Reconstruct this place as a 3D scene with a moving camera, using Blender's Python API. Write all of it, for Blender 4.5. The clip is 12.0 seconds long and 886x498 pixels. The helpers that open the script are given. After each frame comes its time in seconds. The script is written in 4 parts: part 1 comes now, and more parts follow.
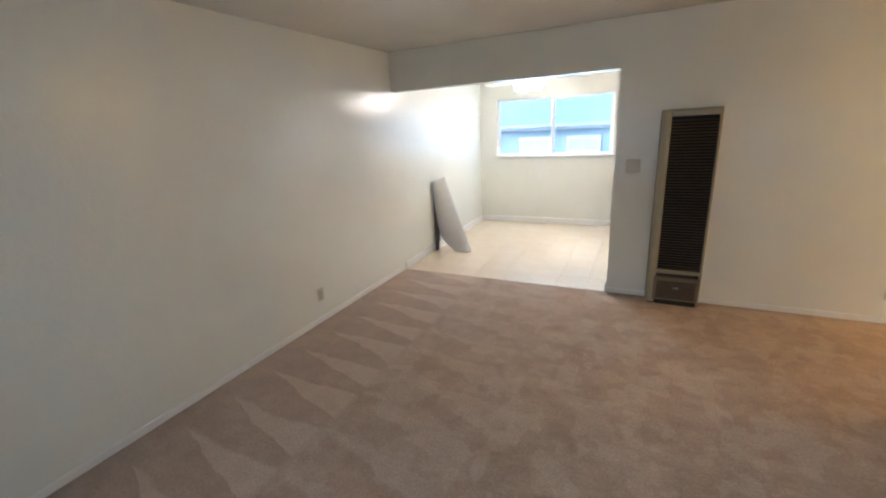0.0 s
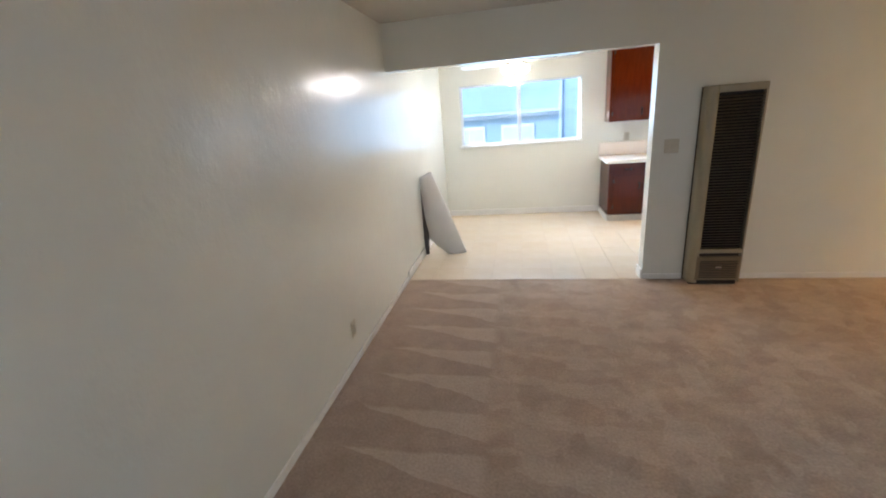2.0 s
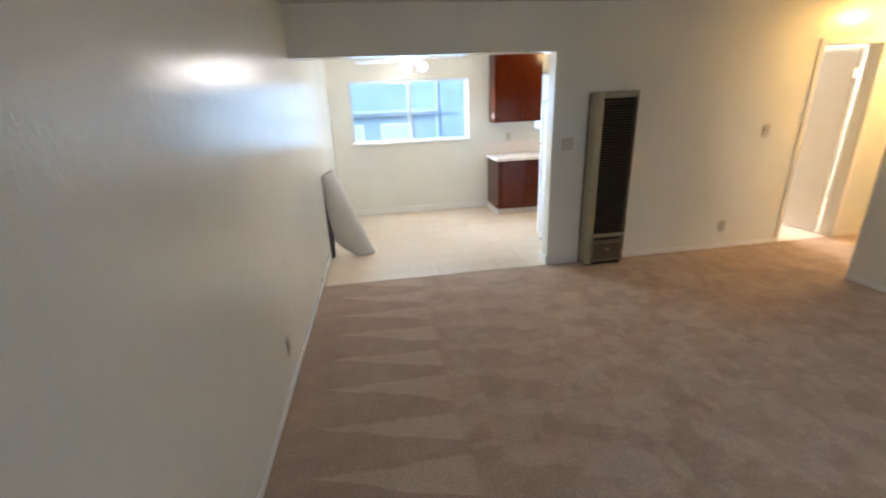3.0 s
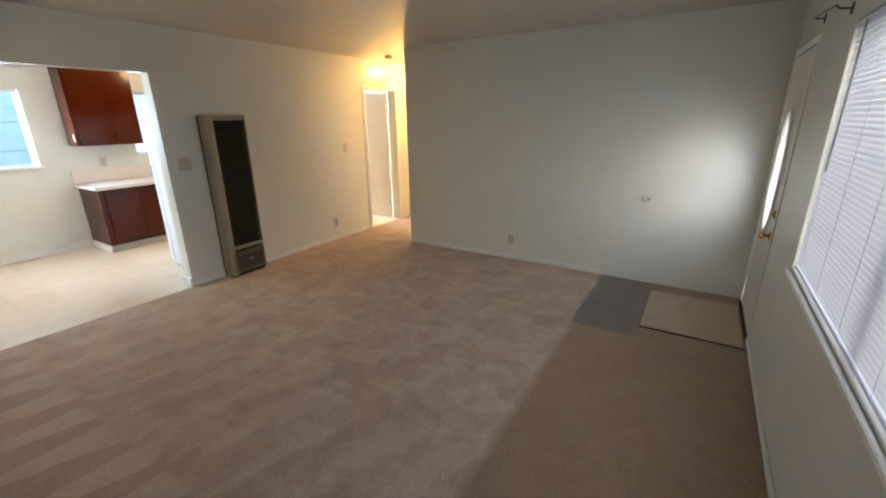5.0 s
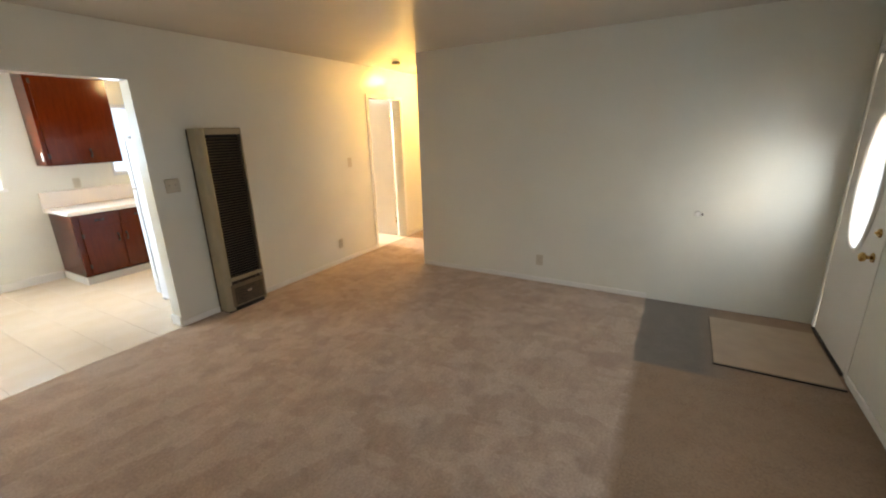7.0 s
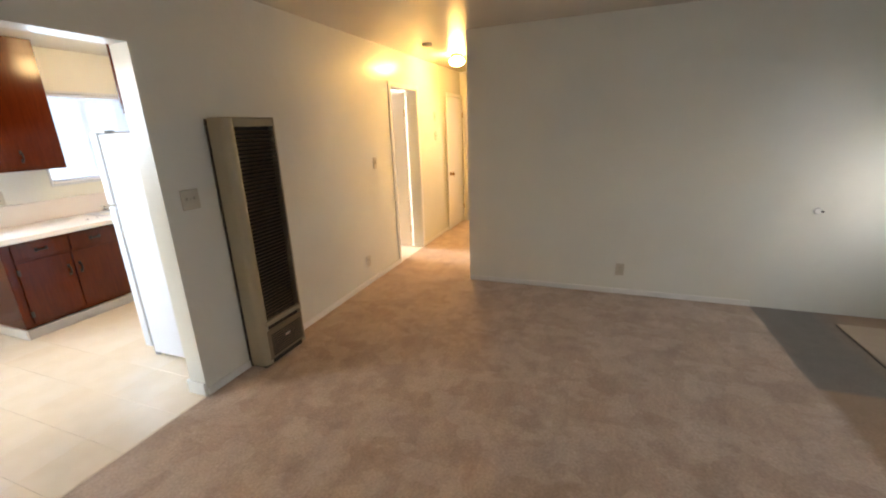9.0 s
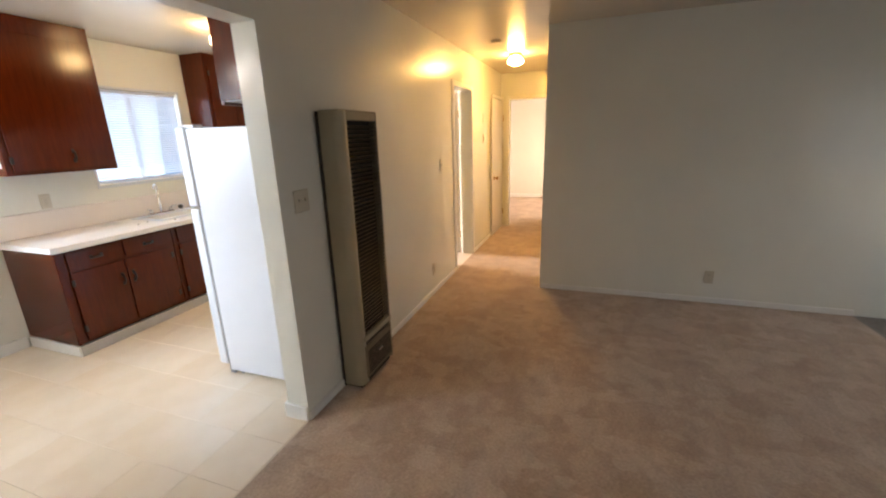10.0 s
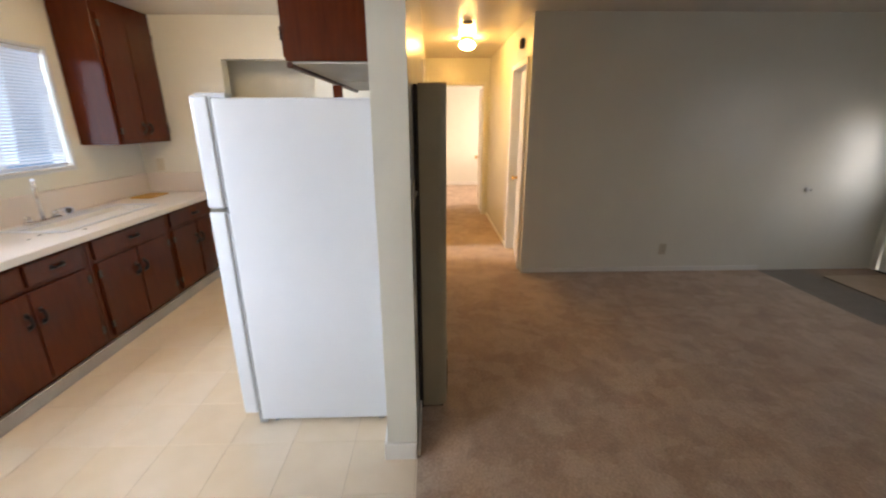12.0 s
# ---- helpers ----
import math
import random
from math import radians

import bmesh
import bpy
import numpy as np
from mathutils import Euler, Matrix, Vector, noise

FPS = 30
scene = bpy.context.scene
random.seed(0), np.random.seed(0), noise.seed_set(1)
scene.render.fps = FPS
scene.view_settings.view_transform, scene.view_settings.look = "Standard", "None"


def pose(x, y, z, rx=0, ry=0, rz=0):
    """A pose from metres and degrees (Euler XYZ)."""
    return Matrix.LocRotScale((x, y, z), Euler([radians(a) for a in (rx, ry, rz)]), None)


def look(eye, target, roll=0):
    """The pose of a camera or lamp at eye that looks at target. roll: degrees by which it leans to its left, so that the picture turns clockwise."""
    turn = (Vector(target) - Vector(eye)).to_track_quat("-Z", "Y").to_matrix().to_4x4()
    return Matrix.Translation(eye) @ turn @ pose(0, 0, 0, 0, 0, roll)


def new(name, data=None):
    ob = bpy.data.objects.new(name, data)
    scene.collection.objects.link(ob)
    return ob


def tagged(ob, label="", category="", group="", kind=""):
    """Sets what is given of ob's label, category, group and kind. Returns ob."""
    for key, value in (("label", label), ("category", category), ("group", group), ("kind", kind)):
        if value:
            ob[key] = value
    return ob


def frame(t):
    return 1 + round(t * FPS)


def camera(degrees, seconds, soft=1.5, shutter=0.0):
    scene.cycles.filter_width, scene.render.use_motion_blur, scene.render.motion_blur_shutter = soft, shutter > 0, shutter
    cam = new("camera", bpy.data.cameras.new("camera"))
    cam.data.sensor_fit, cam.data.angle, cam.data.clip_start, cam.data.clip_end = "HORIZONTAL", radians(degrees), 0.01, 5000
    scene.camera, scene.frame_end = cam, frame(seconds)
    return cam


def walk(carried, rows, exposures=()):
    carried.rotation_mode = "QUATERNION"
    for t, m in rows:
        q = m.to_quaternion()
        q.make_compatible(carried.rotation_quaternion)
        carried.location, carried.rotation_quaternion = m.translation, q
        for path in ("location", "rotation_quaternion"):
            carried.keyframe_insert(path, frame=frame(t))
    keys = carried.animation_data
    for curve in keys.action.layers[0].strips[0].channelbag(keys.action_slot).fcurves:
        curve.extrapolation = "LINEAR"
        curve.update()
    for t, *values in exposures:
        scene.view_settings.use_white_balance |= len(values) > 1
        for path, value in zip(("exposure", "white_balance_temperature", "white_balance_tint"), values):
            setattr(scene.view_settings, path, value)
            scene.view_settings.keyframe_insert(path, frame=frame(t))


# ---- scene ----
# camera and walk
cam = camera(94.7, 12.0, soft=2.0, shutter=0.3)
PATH = [
    (0, (0.033, 0.178, 1.643), (-0.823, 1.892, 1.069), -3.2),
    (0.5, (-0.259, 0.253, 1.648), (-1.041, 2.004, 1.078), -3.9),
    (1, (-0.624, 0.306, 1.639), (-1.278, 2.098, 1.036), -4.1),
    (1.5, (-0.982, 0.298, 1.651), (-1.525, 2.115, 1.016), -4.5),
    (2, (-1.331, 0.352, 1.635), (-1.706, 2.214, 1.008), -4.8),
    (2.5, (-1.636, 0.471, 1.644), (-1.773, 2.361, 1.006), -4.1),
    (3, (-1.836, 0.42, 1.623), (-1.57, 2.288, 0.958), -2.5),
    (3.5, (-1.975, 0.285, 1.628), (-1.185, 1.984, 0.93), -1.3),
    (3.7, (-1.985, 0.225, 1.622), (-1.0, 1.812, 0.907), -1.0),
    (5.3, (-2.136, -0.065, 1.608), (-0.504, 0.926, 1.013), -0.9),
    (5.5, (-2.129, -0.069, 1.61), (-0.498, 0.925, 1.016), -0.8),
    (6, (-2.113, 0.01, 1.606), (-0.474, 0.994, 1.017), -0.7),
    (6.5, (-2.036, 0.206, 1.579), (-0.408, 1.209, 0.991), -1.3),
    (7, (-1.882, 0.539, 1.604), (-0.226, 1.509, 1.044), -1.7),
    (7.2, (-1.873, 0.632, 1.604), (-0.214, 1.598, 1.045), -2.0),
    (8.8, (-1.746, 1.864, 1.574), (0.041, 2.57, 1.017), -2.1),
    (9, (-1.739, 1.985, 1.567), (0.05, 2.677, 1.0), -2.1),
    (9.5, (-1.789, 2.418, 1.575), (0.02, 3.073, 1.027), -1.9),
    (10, (-1.791, 2.797, 1.527), (0.021, 3.453, 0.99), -1.8),
    (10.5, (-1.737, 3.189, 1.547), (0.09, 3.79, 0.998), -1.4),
    (11, (-1.834, 3.567, 1.545), (0.017, 4.067, 0.975), -1.0),
    (11.5, (-1.885, 3.87, 1.53), (-0.009, 4.224, 0.934), -0.7),
    (12, (-1.757, 4.117, 1.519), (0.15, 4.068, 0.918), -0.2),
]
walk(cam, [(t, look(eye, target, roll)) for t, eye, target, roll in PATH],
     exposures=[(0, 1.93, 6200, 14), (2.5, 1.78, 6200, 14), (3.5, 1.68, 6250, 14), (5.5, 1.74, 6500, 14), (7.0, 1.9, 6950, 13), (9.0, 1.84, 6800, 16), (9.5, 1.76, 6800, 17), (10.0, 1.42, 6850, 18), (10.5, 1.28, 6850, 18), (11.0, 1.15, 6850, 19), (12.0, 1.12, 6900, 19)])

# ---- light ----
world = bpy.data.worlds.new("sky")
scene.world = world
world.use_nodes = True
wn = world.node_tree
sky = wn.nodes.new("ShaderNodeTexSky")
sky.sky_type = "NISHITA"
sky.sun_disc = False
sky.sun_elevation, sky.sun_rotation = radians(22), radians(214)
wn.links.new(sky.outputs[0], wn.nodes["Background"].inputs[0])
wn.nodes["Background"].inputs[1].default_value = 0.15


def lamp(name, kind, energy, colour, m):
    data = bpy.data.lights.new(name, kind)
    data.energy, data.color = energy, colour
    ob = new(name, data)
    ob.matrix_world = m
    return ob


sun = lamp("sun", "SUN", 0.7, (0.86, 0.94, 1.0), look((-5.6, -8.3, 4.0), (0, 0, 0)))
sun.data.angle = radians(70)


def window_light(name, energy, colour, eye, target, w, h):
    ob = lamp(name, "AREA", energy, colour, look(eye, target))
    ob.data.shape, ob.data.size, ob.data.size_y = "RECTANGLE", w, h
    return ob


DAY = (0.64, 0.83, 1.0)
door_light = window_light("daylight_door", 0.5, (0.75, 0.9, 1.0), (1.755, -0.49, 1.1), (2.2, 0.7, 0.8), 0.3, 0.76)
door_light.data.spread = radians(130)
window_light("daylight_front", 1.9, (0.72, 0.88, 1.0), (-0.55, -0.49, 1.41), (-0.55, 2.0, 1.3), 2.05, 1.1)
window_light("daylight_kitchen", 2, DAY, (1.11, 6.915, 1.6), (1.11, 4.0, 1.3), 0.86, 0.76)
window_light("daylight_kitchen_yard", 3, (0.6, 0.85, 1.0), (1.11, 7.3, 1.62), (1.11, 4.0, 1.2), 0.95, 0.85)
window_light("daylight_dining_side", 160, DAY, (-3.4, 8.3, 2.1), (-1.32, 6.5, 1.3), 0.8, 1.3)
window_light("daylight_dining", 3.0, (0.5, 0.75, 1.0), (-1.315, 6.86, 1.56), (-1.315, 4.0, 1.3), 1.7, 0.82)
window_light("daylight_bedroom", 42, (1.0, 0.8, 0.62), (6.8, 1.62, 1.5), (6.8, 4.0, 1.2), 1.4, 1.1)
window_light("daylight_bath", 62, (1.0, 0.9, 0.8), (3.1, 7.2, 1.7), (3.12, 4.8, 1.0), 0.5, 0.6)

# ---- materials ----


def base_mat(name, colour, rough=0.5, metal=0.0, spec=0.5):
    m = bpy.data.materials.new(name)
    m.use_nodes = True
    b = m.node_tree.nodes["Principled BSDF"]
    b.inputs["Base Color"].default_value = (*colour, 1)
    b.inputs["Roughness"].default_value = rough
    b.inputs["Metallic"].default_value = metal
    b.inputs["Specular IOR Level"].default_value = spec
    return m, m.node_tree.nodes, m.node_tree.links, b


def noise_node(n, l, scale, detail=3, stretch=(1, 1, 1), coord="Object", rough=0.55):
    tc = n.new("ShaderNodeTexCoord")
    mp = n.new("ShaderNodeMapping")
    mp.inputs["Scale"].default_value = stretch
    t = n.new("ShaderNodeTexNoise")
    t.inputs["Scale"].default_value, t.inputs["Detail"].default_value, t.inputs["Roughness"].default_value = scale, detail, rough
    l.new(tc.outputs[coord], mp.inputs[0])
    l.new(mp.outputs[0], t.inputs["Vector"])
    return t.outputs["Fac"]


def ramp(n, l, fac, stops):
    r = n.new("ShaderNodeValToRGB")
    while len(r.color_ramp.elements) < len(stops):
        r.color_ramp.elements.new(0.5)
    for e, (p, c) in zip(r.color_ramp.elements, stops):
        e.position, e.color = p, (*c, 1) if len(c) == 3 else c
    l.new(fac, r.inputs[0])
    return r.outputs[0]


def mixc(n, l, fac, a, b, how="MIX"):
    x = n.new("ShaderNodeMix")
    x.data_type, x.blend_type = "RGBA", how
    for sock, v in ((x.inputs[0], fac), (x.inputs[6], a), (x.inputs[7], b)):
        if isinstance(v, (int, float)):
            sock.default_value = v
        elif isinstance(v, tuple):
            sock.default_value = (*v, 1)
        else:
            l.new(v, sock)
    return x.outputs[2]


def calc(n, l, op, a, b=0.0, c=0.0):
    x = n.new("ShaderNodeMath")
    x.operation = op
    for sock, v in zip(x.inputs, (a, b, c)):
        if isinstance(v, (int, float)):
            sock.default_value = v
        else:
            l.new(v, sock)
    return x.outputs[0]


def bump(n, l, b, height, strength, dist=0.002):
    x = n.new("ShaderNodeBump")
    x.inputs["Strength"].default_value, x.inputs["Distance"].default_value = strength, dist
    l.new(height, x.inputs["Height"])
    l.new(x.outputs[0], b.inputs["Normal"])


def tinted(name, colour, rough=0.5, metal=0.0, vary=0.12, scale=6, grain=120, bumps=0.1, dist=0.001, stretch=(1, 1, 1), spec=0.5):
    """A surface with soft stains, fine grain and slightly uneven gloss."""
    m, n, l, b = base_mat(name, colour, rough, metal, spec)
    big = noise_node(n, l, scale, 4, stretch)
    fine = noise_node(n, l, grain, 2, stretch)
    lo, hi = tuple(c * (1 - vary) for c in colour), tuple(min(1, c * (1 + vary)) for c in colour)
    col = ramp(n, l, big, [(0.15, lo), (0.85, hi)])
    l.new(mixc(n, l, vary * 0.5, col, ramp(n, l, fine, [(0.3, (0.3, 0.3, 0.3)), (0.7, (0.7, 0.7, 0.7))]), "OVERLAY"), b.inputs["Base Color"])
    l.new(calc(n, l, "MULTIPLY_ADD", big, 0.3 * vary, rough - 0.15 * vary), b.inputs["Roughness"])
    if bumps:
        bump(n, l, b, fine, bumps, dist)
    return m


def paint(name, colour, rough, peel=0.25):
    """Rolled gloss paint: orange-peel relief, faint waviness of the plaster, scuffs."""
    m, n, l, b = base_mat(name, colour, rough)
    big = noise_node(n, l, 1.3, 4)
    mid = noise_node(n, l, 14, 3)
    fine = noise_node(n, l, 55, 3, (1, 1, 0.6))
    lo, hi = tuple(c * 0.955 for c in colour), tuple(min(1, c * 1.02) for c in colour)
    l.new(ramp(n, l, big, [(0.3, lo), (0.7, hi)]), b.inputs["Base Color"])
    l.new(calc(n, l, "MULTIPLY_ADD", big, 0.08, rough - 0.04), b.inputs["Roughness"])
    bump(n, l, b, calc(n, l, "MULTIPLY_ADD", fine, 0.6, calc(n, l, "MULTIPLY", mid, 1.3)), peel, 0.0016)
    return m


def glow(name, colour, strength):
    m, n, l, b = base_mat(name, (0.9, 0.88, 0.84), 0.4)
    b.inputs["Emission Color"].default_value = (*colour, 1)
    b.inputs["Emission Strength"].default_value = strength
    return m


def carpet_mat():
    """Cut-pile carpet: fibre grain, patches of uneven tone, tapered vacuum strokes by the west wall, a darker lane by
    the front wall.
    """
    m, n, l, b = base_mat("carpet", (0.36, 0.27, 0.2), 0.95, spec=0.1)
    tc = n.new("ShaderNodeTexCoord")
    sep = n.new("ShaderNodeSeparateXYZ")
    l.new(tc.outputs["Object"], sep.inputs[0])
    x, y = sep.outputs[0], sep.outputs[1]
    wob = noise_node(n, l, 2.2, 3)
    blot = noise_node(n, l, 2.6, 5, (1, 1.5, 1), rough=0.65)
    mid = noise_node(n, l, 9, 4)
    fibre = noise_node(n, l, 260, 2)
    tuft = noise_node(n, l, 75, 3)
    # strokes: teeth along y that narrow towards the wall
    phase = calc(n, l, "FRACT", calc(n, l, "MULTIPLY_ADD", wob, 0.5, calc(n, l, "MULTIPLY_ADD", x, 1.0, calc(n, l, "MULTIPLY", y, 3.1))))
    reach = calc(n, l, "MULTIPLY_ADD", x, 0.9, 2.07)
    tooth = calc(n, l, "SUBTRACT", reach, phase)
    stroke = n.new("ShaderNodeMapRange")
    stroke.inputs[1].default_value, stroke.inputs[2].default_value = -0.035, 0.035
    l.new(tooth, stroke.inputs[0])
    lane = n.new("ShaderNodeMapRange")
    lane.inputs[1].default_value, lane.inputs[2].default_value, lane.inputs[3].default_value, lane.inputs[4].default_value = -1.56, -1.5, 1, 0
    l.new(calc(n, l, "MULTIPLY_ADD", wob, 0.12, calc(n, l, "SUBTRACT", x, 0.06)), lane.inputs[0])
    strokes = calc(n, l, "MULTIPLY", lane.outputs[0], stroke.outputs[0])
    # darker brown lane along the front wall
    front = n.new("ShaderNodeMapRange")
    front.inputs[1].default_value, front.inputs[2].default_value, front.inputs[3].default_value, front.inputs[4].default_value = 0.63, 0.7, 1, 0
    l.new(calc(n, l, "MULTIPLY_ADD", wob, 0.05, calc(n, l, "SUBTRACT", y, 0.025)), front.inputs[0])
    col = ramp(n, l, blot, [(0.36, (0.42, 0.302, 0.222)), (0.5, (0.47, 0.345, 0.258)), (0.64, (0.53, 0.4, 0.305))])
    pat = noise_node(n, l, 3.4, 2.5, (1.3, 0.9, 1), rough=0.6)
    pat2 = noise_node(n, l, 5.5, 3, (0.8, 1.6, 1))
    away = calc(n, l, "SUBTRACT", 1.0, lane.outputs[0])
    lit = calc(n, l, "MULTIPLY", away, ramp(n, l, pat, [(0.5, (0, 0, 0)), (0.535, (1, 1, 1))]))
    col = mixc(n, l, calc(n, l, "MULTIPLY", lit, 0.3), col, (0.66, 0.53, 0.435))
    low = calc(n, l, "MULTIPLY", away, ramp(n, l, pat2, [(0.54, (0, 0, 0)), (0.57, (1, 1, 1))]))
    col = mixc(n, l, calc(n, l, "MULTIPLY", low, 0.2), col, (0.34, 0.245, 0.185))
    col = mixc(n, l, calc(n, l, "MULTIPLY", lane.outputs[0], 0.6), col, (0.42, 0.305, 0.235))
    col = mixc(n, l, calc(n, l, "MULTIPLY", strokes, 0.5), col, (0.66, 0.525, 0.43))
    # a second, rougher row of strokes beside the first
    phase2 = calc(n, l, "FRACT", calc(n, l, "MULTIPLY_ADD", blot, 1.5, calc(n, l, "MULTIPLY_ADD", x, 1.2, calc(n, l, "MULTIPLY", y, 3.1))))
    tooth2 = n.new("ShaderNodeMapRange")
    tooth2.inputs[1].default_value, tooth2.inputs[2].default_value = -0.04, 0.04
    l.new(calc(n, l, "SUBTRACT", calc(n, l, "MULTIPLY_ADD", x, 0.8, 1.3), phase2), tooth2.inputs[0])
    lane2 = n.new("ShaderNodeMapRange")
    lane2.inputs[1].default_value, lane2.inputs[2].default_value, lane2.inputs[3].default_value, lane2.inputs[4].default_value = -0.75, -0.62, 1, 0
    l.new(calc(n, l, "MULTIPLY_ADD", wob, 0.3, calc(n, l, "SUBTRACT", x, 0.15)), lane2.inputs[0])
    strokes2 = calc(n, l, "MULTIPLY", calc(n, l, "MULTIPLY", away, lane2.outputs[0]), tooth2.outputs[0])
    col = mixc(n, l, calc(n, l, "MULTIPLY", calc(n, l, "MULTIPLY", away, lane2.outputs[0]), 0.42), col, (0.43, 0.315, 0.24))
    col = mixc(n, l, calc(n, l, "MULTIPLY", strokes2, 0.22), col, (0.7, 0.565, 0.47))
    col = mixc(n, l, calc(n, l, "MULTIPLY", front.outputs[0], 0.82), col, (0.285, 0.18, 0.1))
    # grey area before the front door
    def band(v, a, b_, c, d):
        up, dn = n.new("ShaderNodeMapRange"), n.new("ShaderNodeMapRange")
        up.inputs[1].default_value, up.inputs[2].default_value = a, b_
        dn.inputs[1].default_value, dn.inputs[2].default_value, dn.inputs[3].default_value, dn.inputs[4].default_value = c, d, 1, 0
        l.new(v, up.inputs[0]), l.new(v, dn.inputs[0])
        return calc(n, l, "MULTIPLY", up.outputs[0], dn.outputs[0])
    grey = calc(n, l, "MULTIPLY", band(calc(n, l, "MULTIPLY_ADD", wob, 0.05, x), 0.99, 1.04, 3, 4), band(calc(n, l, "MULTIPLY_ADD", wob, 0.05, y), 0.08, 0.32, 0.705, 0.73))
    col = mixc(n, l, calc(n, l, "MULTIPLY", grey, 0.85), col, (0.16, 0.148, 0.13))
    col = mixc(n, l, 0.25, col, ramp(n, l, mid, [(0.3, (0.35, 0.35, 0.35)), (0.7, (0.65, 0.65, 0.65))]), "OVERLAY")
    col = mixc(n, l, 0.4, col, ramp(n, l, tuft, [(0.3, (0.3, 0.3, 0.3)), (0.7, (0.7, 0.7, 0.7))]), "OVERLAY")
    l.new(col, b.inputs["Base Color"])
    b.inputs["Sheen Weight"].default_value = 0.25
    b.inputs["Sheen Roughness"].default_value = 0.5
    bump(n, l, b, calc(n, l, "ADD", calc(n, l, "MULTIPLY", fibre, 0.6), tuft), 0.6, 0.006)
    return m


def wood_mat(name, dark, light, rough=0.17):
    """Stained veneer under old varnish, grain upright."""
    m, n, l, b = base_mat(name, dark, rough, spec=0.3)
    grain = noise_node(n, l, 7, 6, (9, 9, 0.7))
    pore = noise_node(n, l, 60, 2, (6, 6, 0.35))
    cloud = noise_node(n, l, 3.5, 3)
    col = ramp(n, l, grain, [(0.2, dark), (0.8, light)])
    col = mixc(n, l, 0.25, col, ramp(n, l, cloud, [(0.1, (0.38, 0.38, 0.38)), (0.9, (0.6, 0.6, 0.6))]), "OVERLAY")
    col = mixc(n, l, 0.07, col, ramp(n, l, pore, [(0.35, (0.25, 0.25, 0.25)), (0.6, (0.55, 0.55, 0.55))]), "OVERLAY")
    l.new(col, b.inputs["Base Color"])
    bump(n, l, b, pore, 0.12, 0.0008)
    return m


def tile_mat():
    """Cream vinyl tile, each a little different, with mottling."""
    m, n, l, b = base_mat("vinyl_tile", (0.7, 0.6, 0.47), 0.3)
    info = n.new("ShaderNodeObjectInfo")
    mott = noise_node(n, l, 7, 2)
    stain = noise_node(n, l, 1.6, 3)
    col = ramp(n, l, mott, [(0.2, (0.8, 0.67, 0.52)), (0.8, (0.85, 0.72, 0.57))])
    col = mixc(n, l, 0.3, col, ramp(n, l, info.outputs["Random"], [(0, (0.42, 0.41, 0.4)), (1, (0.58, 0.58, 0.57))]), "OVERLAY")
    col = mixc(n, l, 0.2, col, ramp(n, l, stain, [(0.3, (0.36, 0.34, 0.3)), (0.7, (0.6, 0.6, 0.6))]), "OVERLAY")
    l.new(col, b.inputs["Base Color"])
    l.new(calc(n, l, "MULTIPLY_ADD", stain, 0.06, 0.22), b.inputs["Roughness"])
    return m


def glass_mat(name, rough=0.0, tint=(1, 1, 1)):
    m, n, l, b = base_mat(name, tint, rough)
    b.inputs["Transmission Weight"].default_value = 1
    b.inputs["IOR"].default_value = 1.45
    return m


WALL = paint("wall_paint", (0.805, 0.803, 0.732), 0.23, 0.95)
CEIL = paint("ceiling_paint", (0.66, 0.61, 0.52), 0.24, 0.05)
TRIM = tinted("trim_paint", (0.83, 0.82, 0.79), 0.35, vary=0.05)
DOOR = tinted("door_paint", (0.78, 0.75, 0.7), 0.3, vary=0.04, scale=3)
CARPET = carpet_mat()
TILE = tile_mat()
GROUT = tinted("tile_joint", (0.48, 0.38, 0.28), 0.7, vary=0.2)
WOOD = wood_mat("cherry_stain", (0.06, 0.0075, 0.001), (0.105, 0.0145, 0.0016))
WOOD_EDGE = wood_mat("cherry_edge", (0.045, 0.01, 0.006), (0.09, 0.02, 0.01), 0.35)
HANDLE = tinted("bronze_handle", (0.022, 0.009, 0.006), 0.55, 0.2, vary=0.2)
COUNTER = tinted("counter_laminate", (0.79, 0.735, 0.695), 0.28, vary=0.025, scale=4, grain=300)
ENAMEL = tinted("white_enamel", (0.7, 0.725, 0.77), 0.3, vary=0.008, grain=180, bumps=0.04)
SEAL = tinted("door_seal", (0.3, 0.31, 0.32), 0.6)
CHROME = tinted("chrome", (0.75, 0.75, 0.76), 0.12, 1.0, vary=0.04, bumps=0)
BRASS = tinted("brass", (0.62, 0.4, 0.14), 0.25, 1.0, vary=0.12, bumps=0)
HEATER = tinted("heater_enamel", (0.37, 0.325, 0.225), 0.38, vary=0.1, scale=4)
HEATER_DARK = tinted("heater_grille", (0.22, 0.17, 0.11), 0.45, 0.3, vary=0.25, scale=5)
# near-black for dark parts and for shade painted into gaps
NEAR_BLACK = tinted("near_black", (0.045, 0.036, 0.027), 0.8)
PLATE = tinted("ivory_plate", (0.57, 0.53, 0.43), 0.35, vary=0.05)
PLATE_DARK = tinted("plate_slot", (0.08, 0.07, 0.055), 0.5)
BLIND = tinted("blind_slat", (0.76, 0.78, 0.84), 0.4, vary=0.03)
bt, bl = BLIND.node_tree.nodes, BLIND.node_tree.links
mixs, trl = bt.new("ShaderNodeMixShader"), bt.new("ShaderNodeBsdfTranslucent")
trl.inputs[0].default_value, mixs.inputs[0].default_value = (0.8, 0.83, 0.94, 1), 0.22
bl.new(bt["Principled BSDF"].outputs[0], mixs.inputs[1]), bl.new(trl.outputs[0], mixs.inputs[2])
bl.new(mixs.outputs[0], bt["Material Output"].inputs[0])
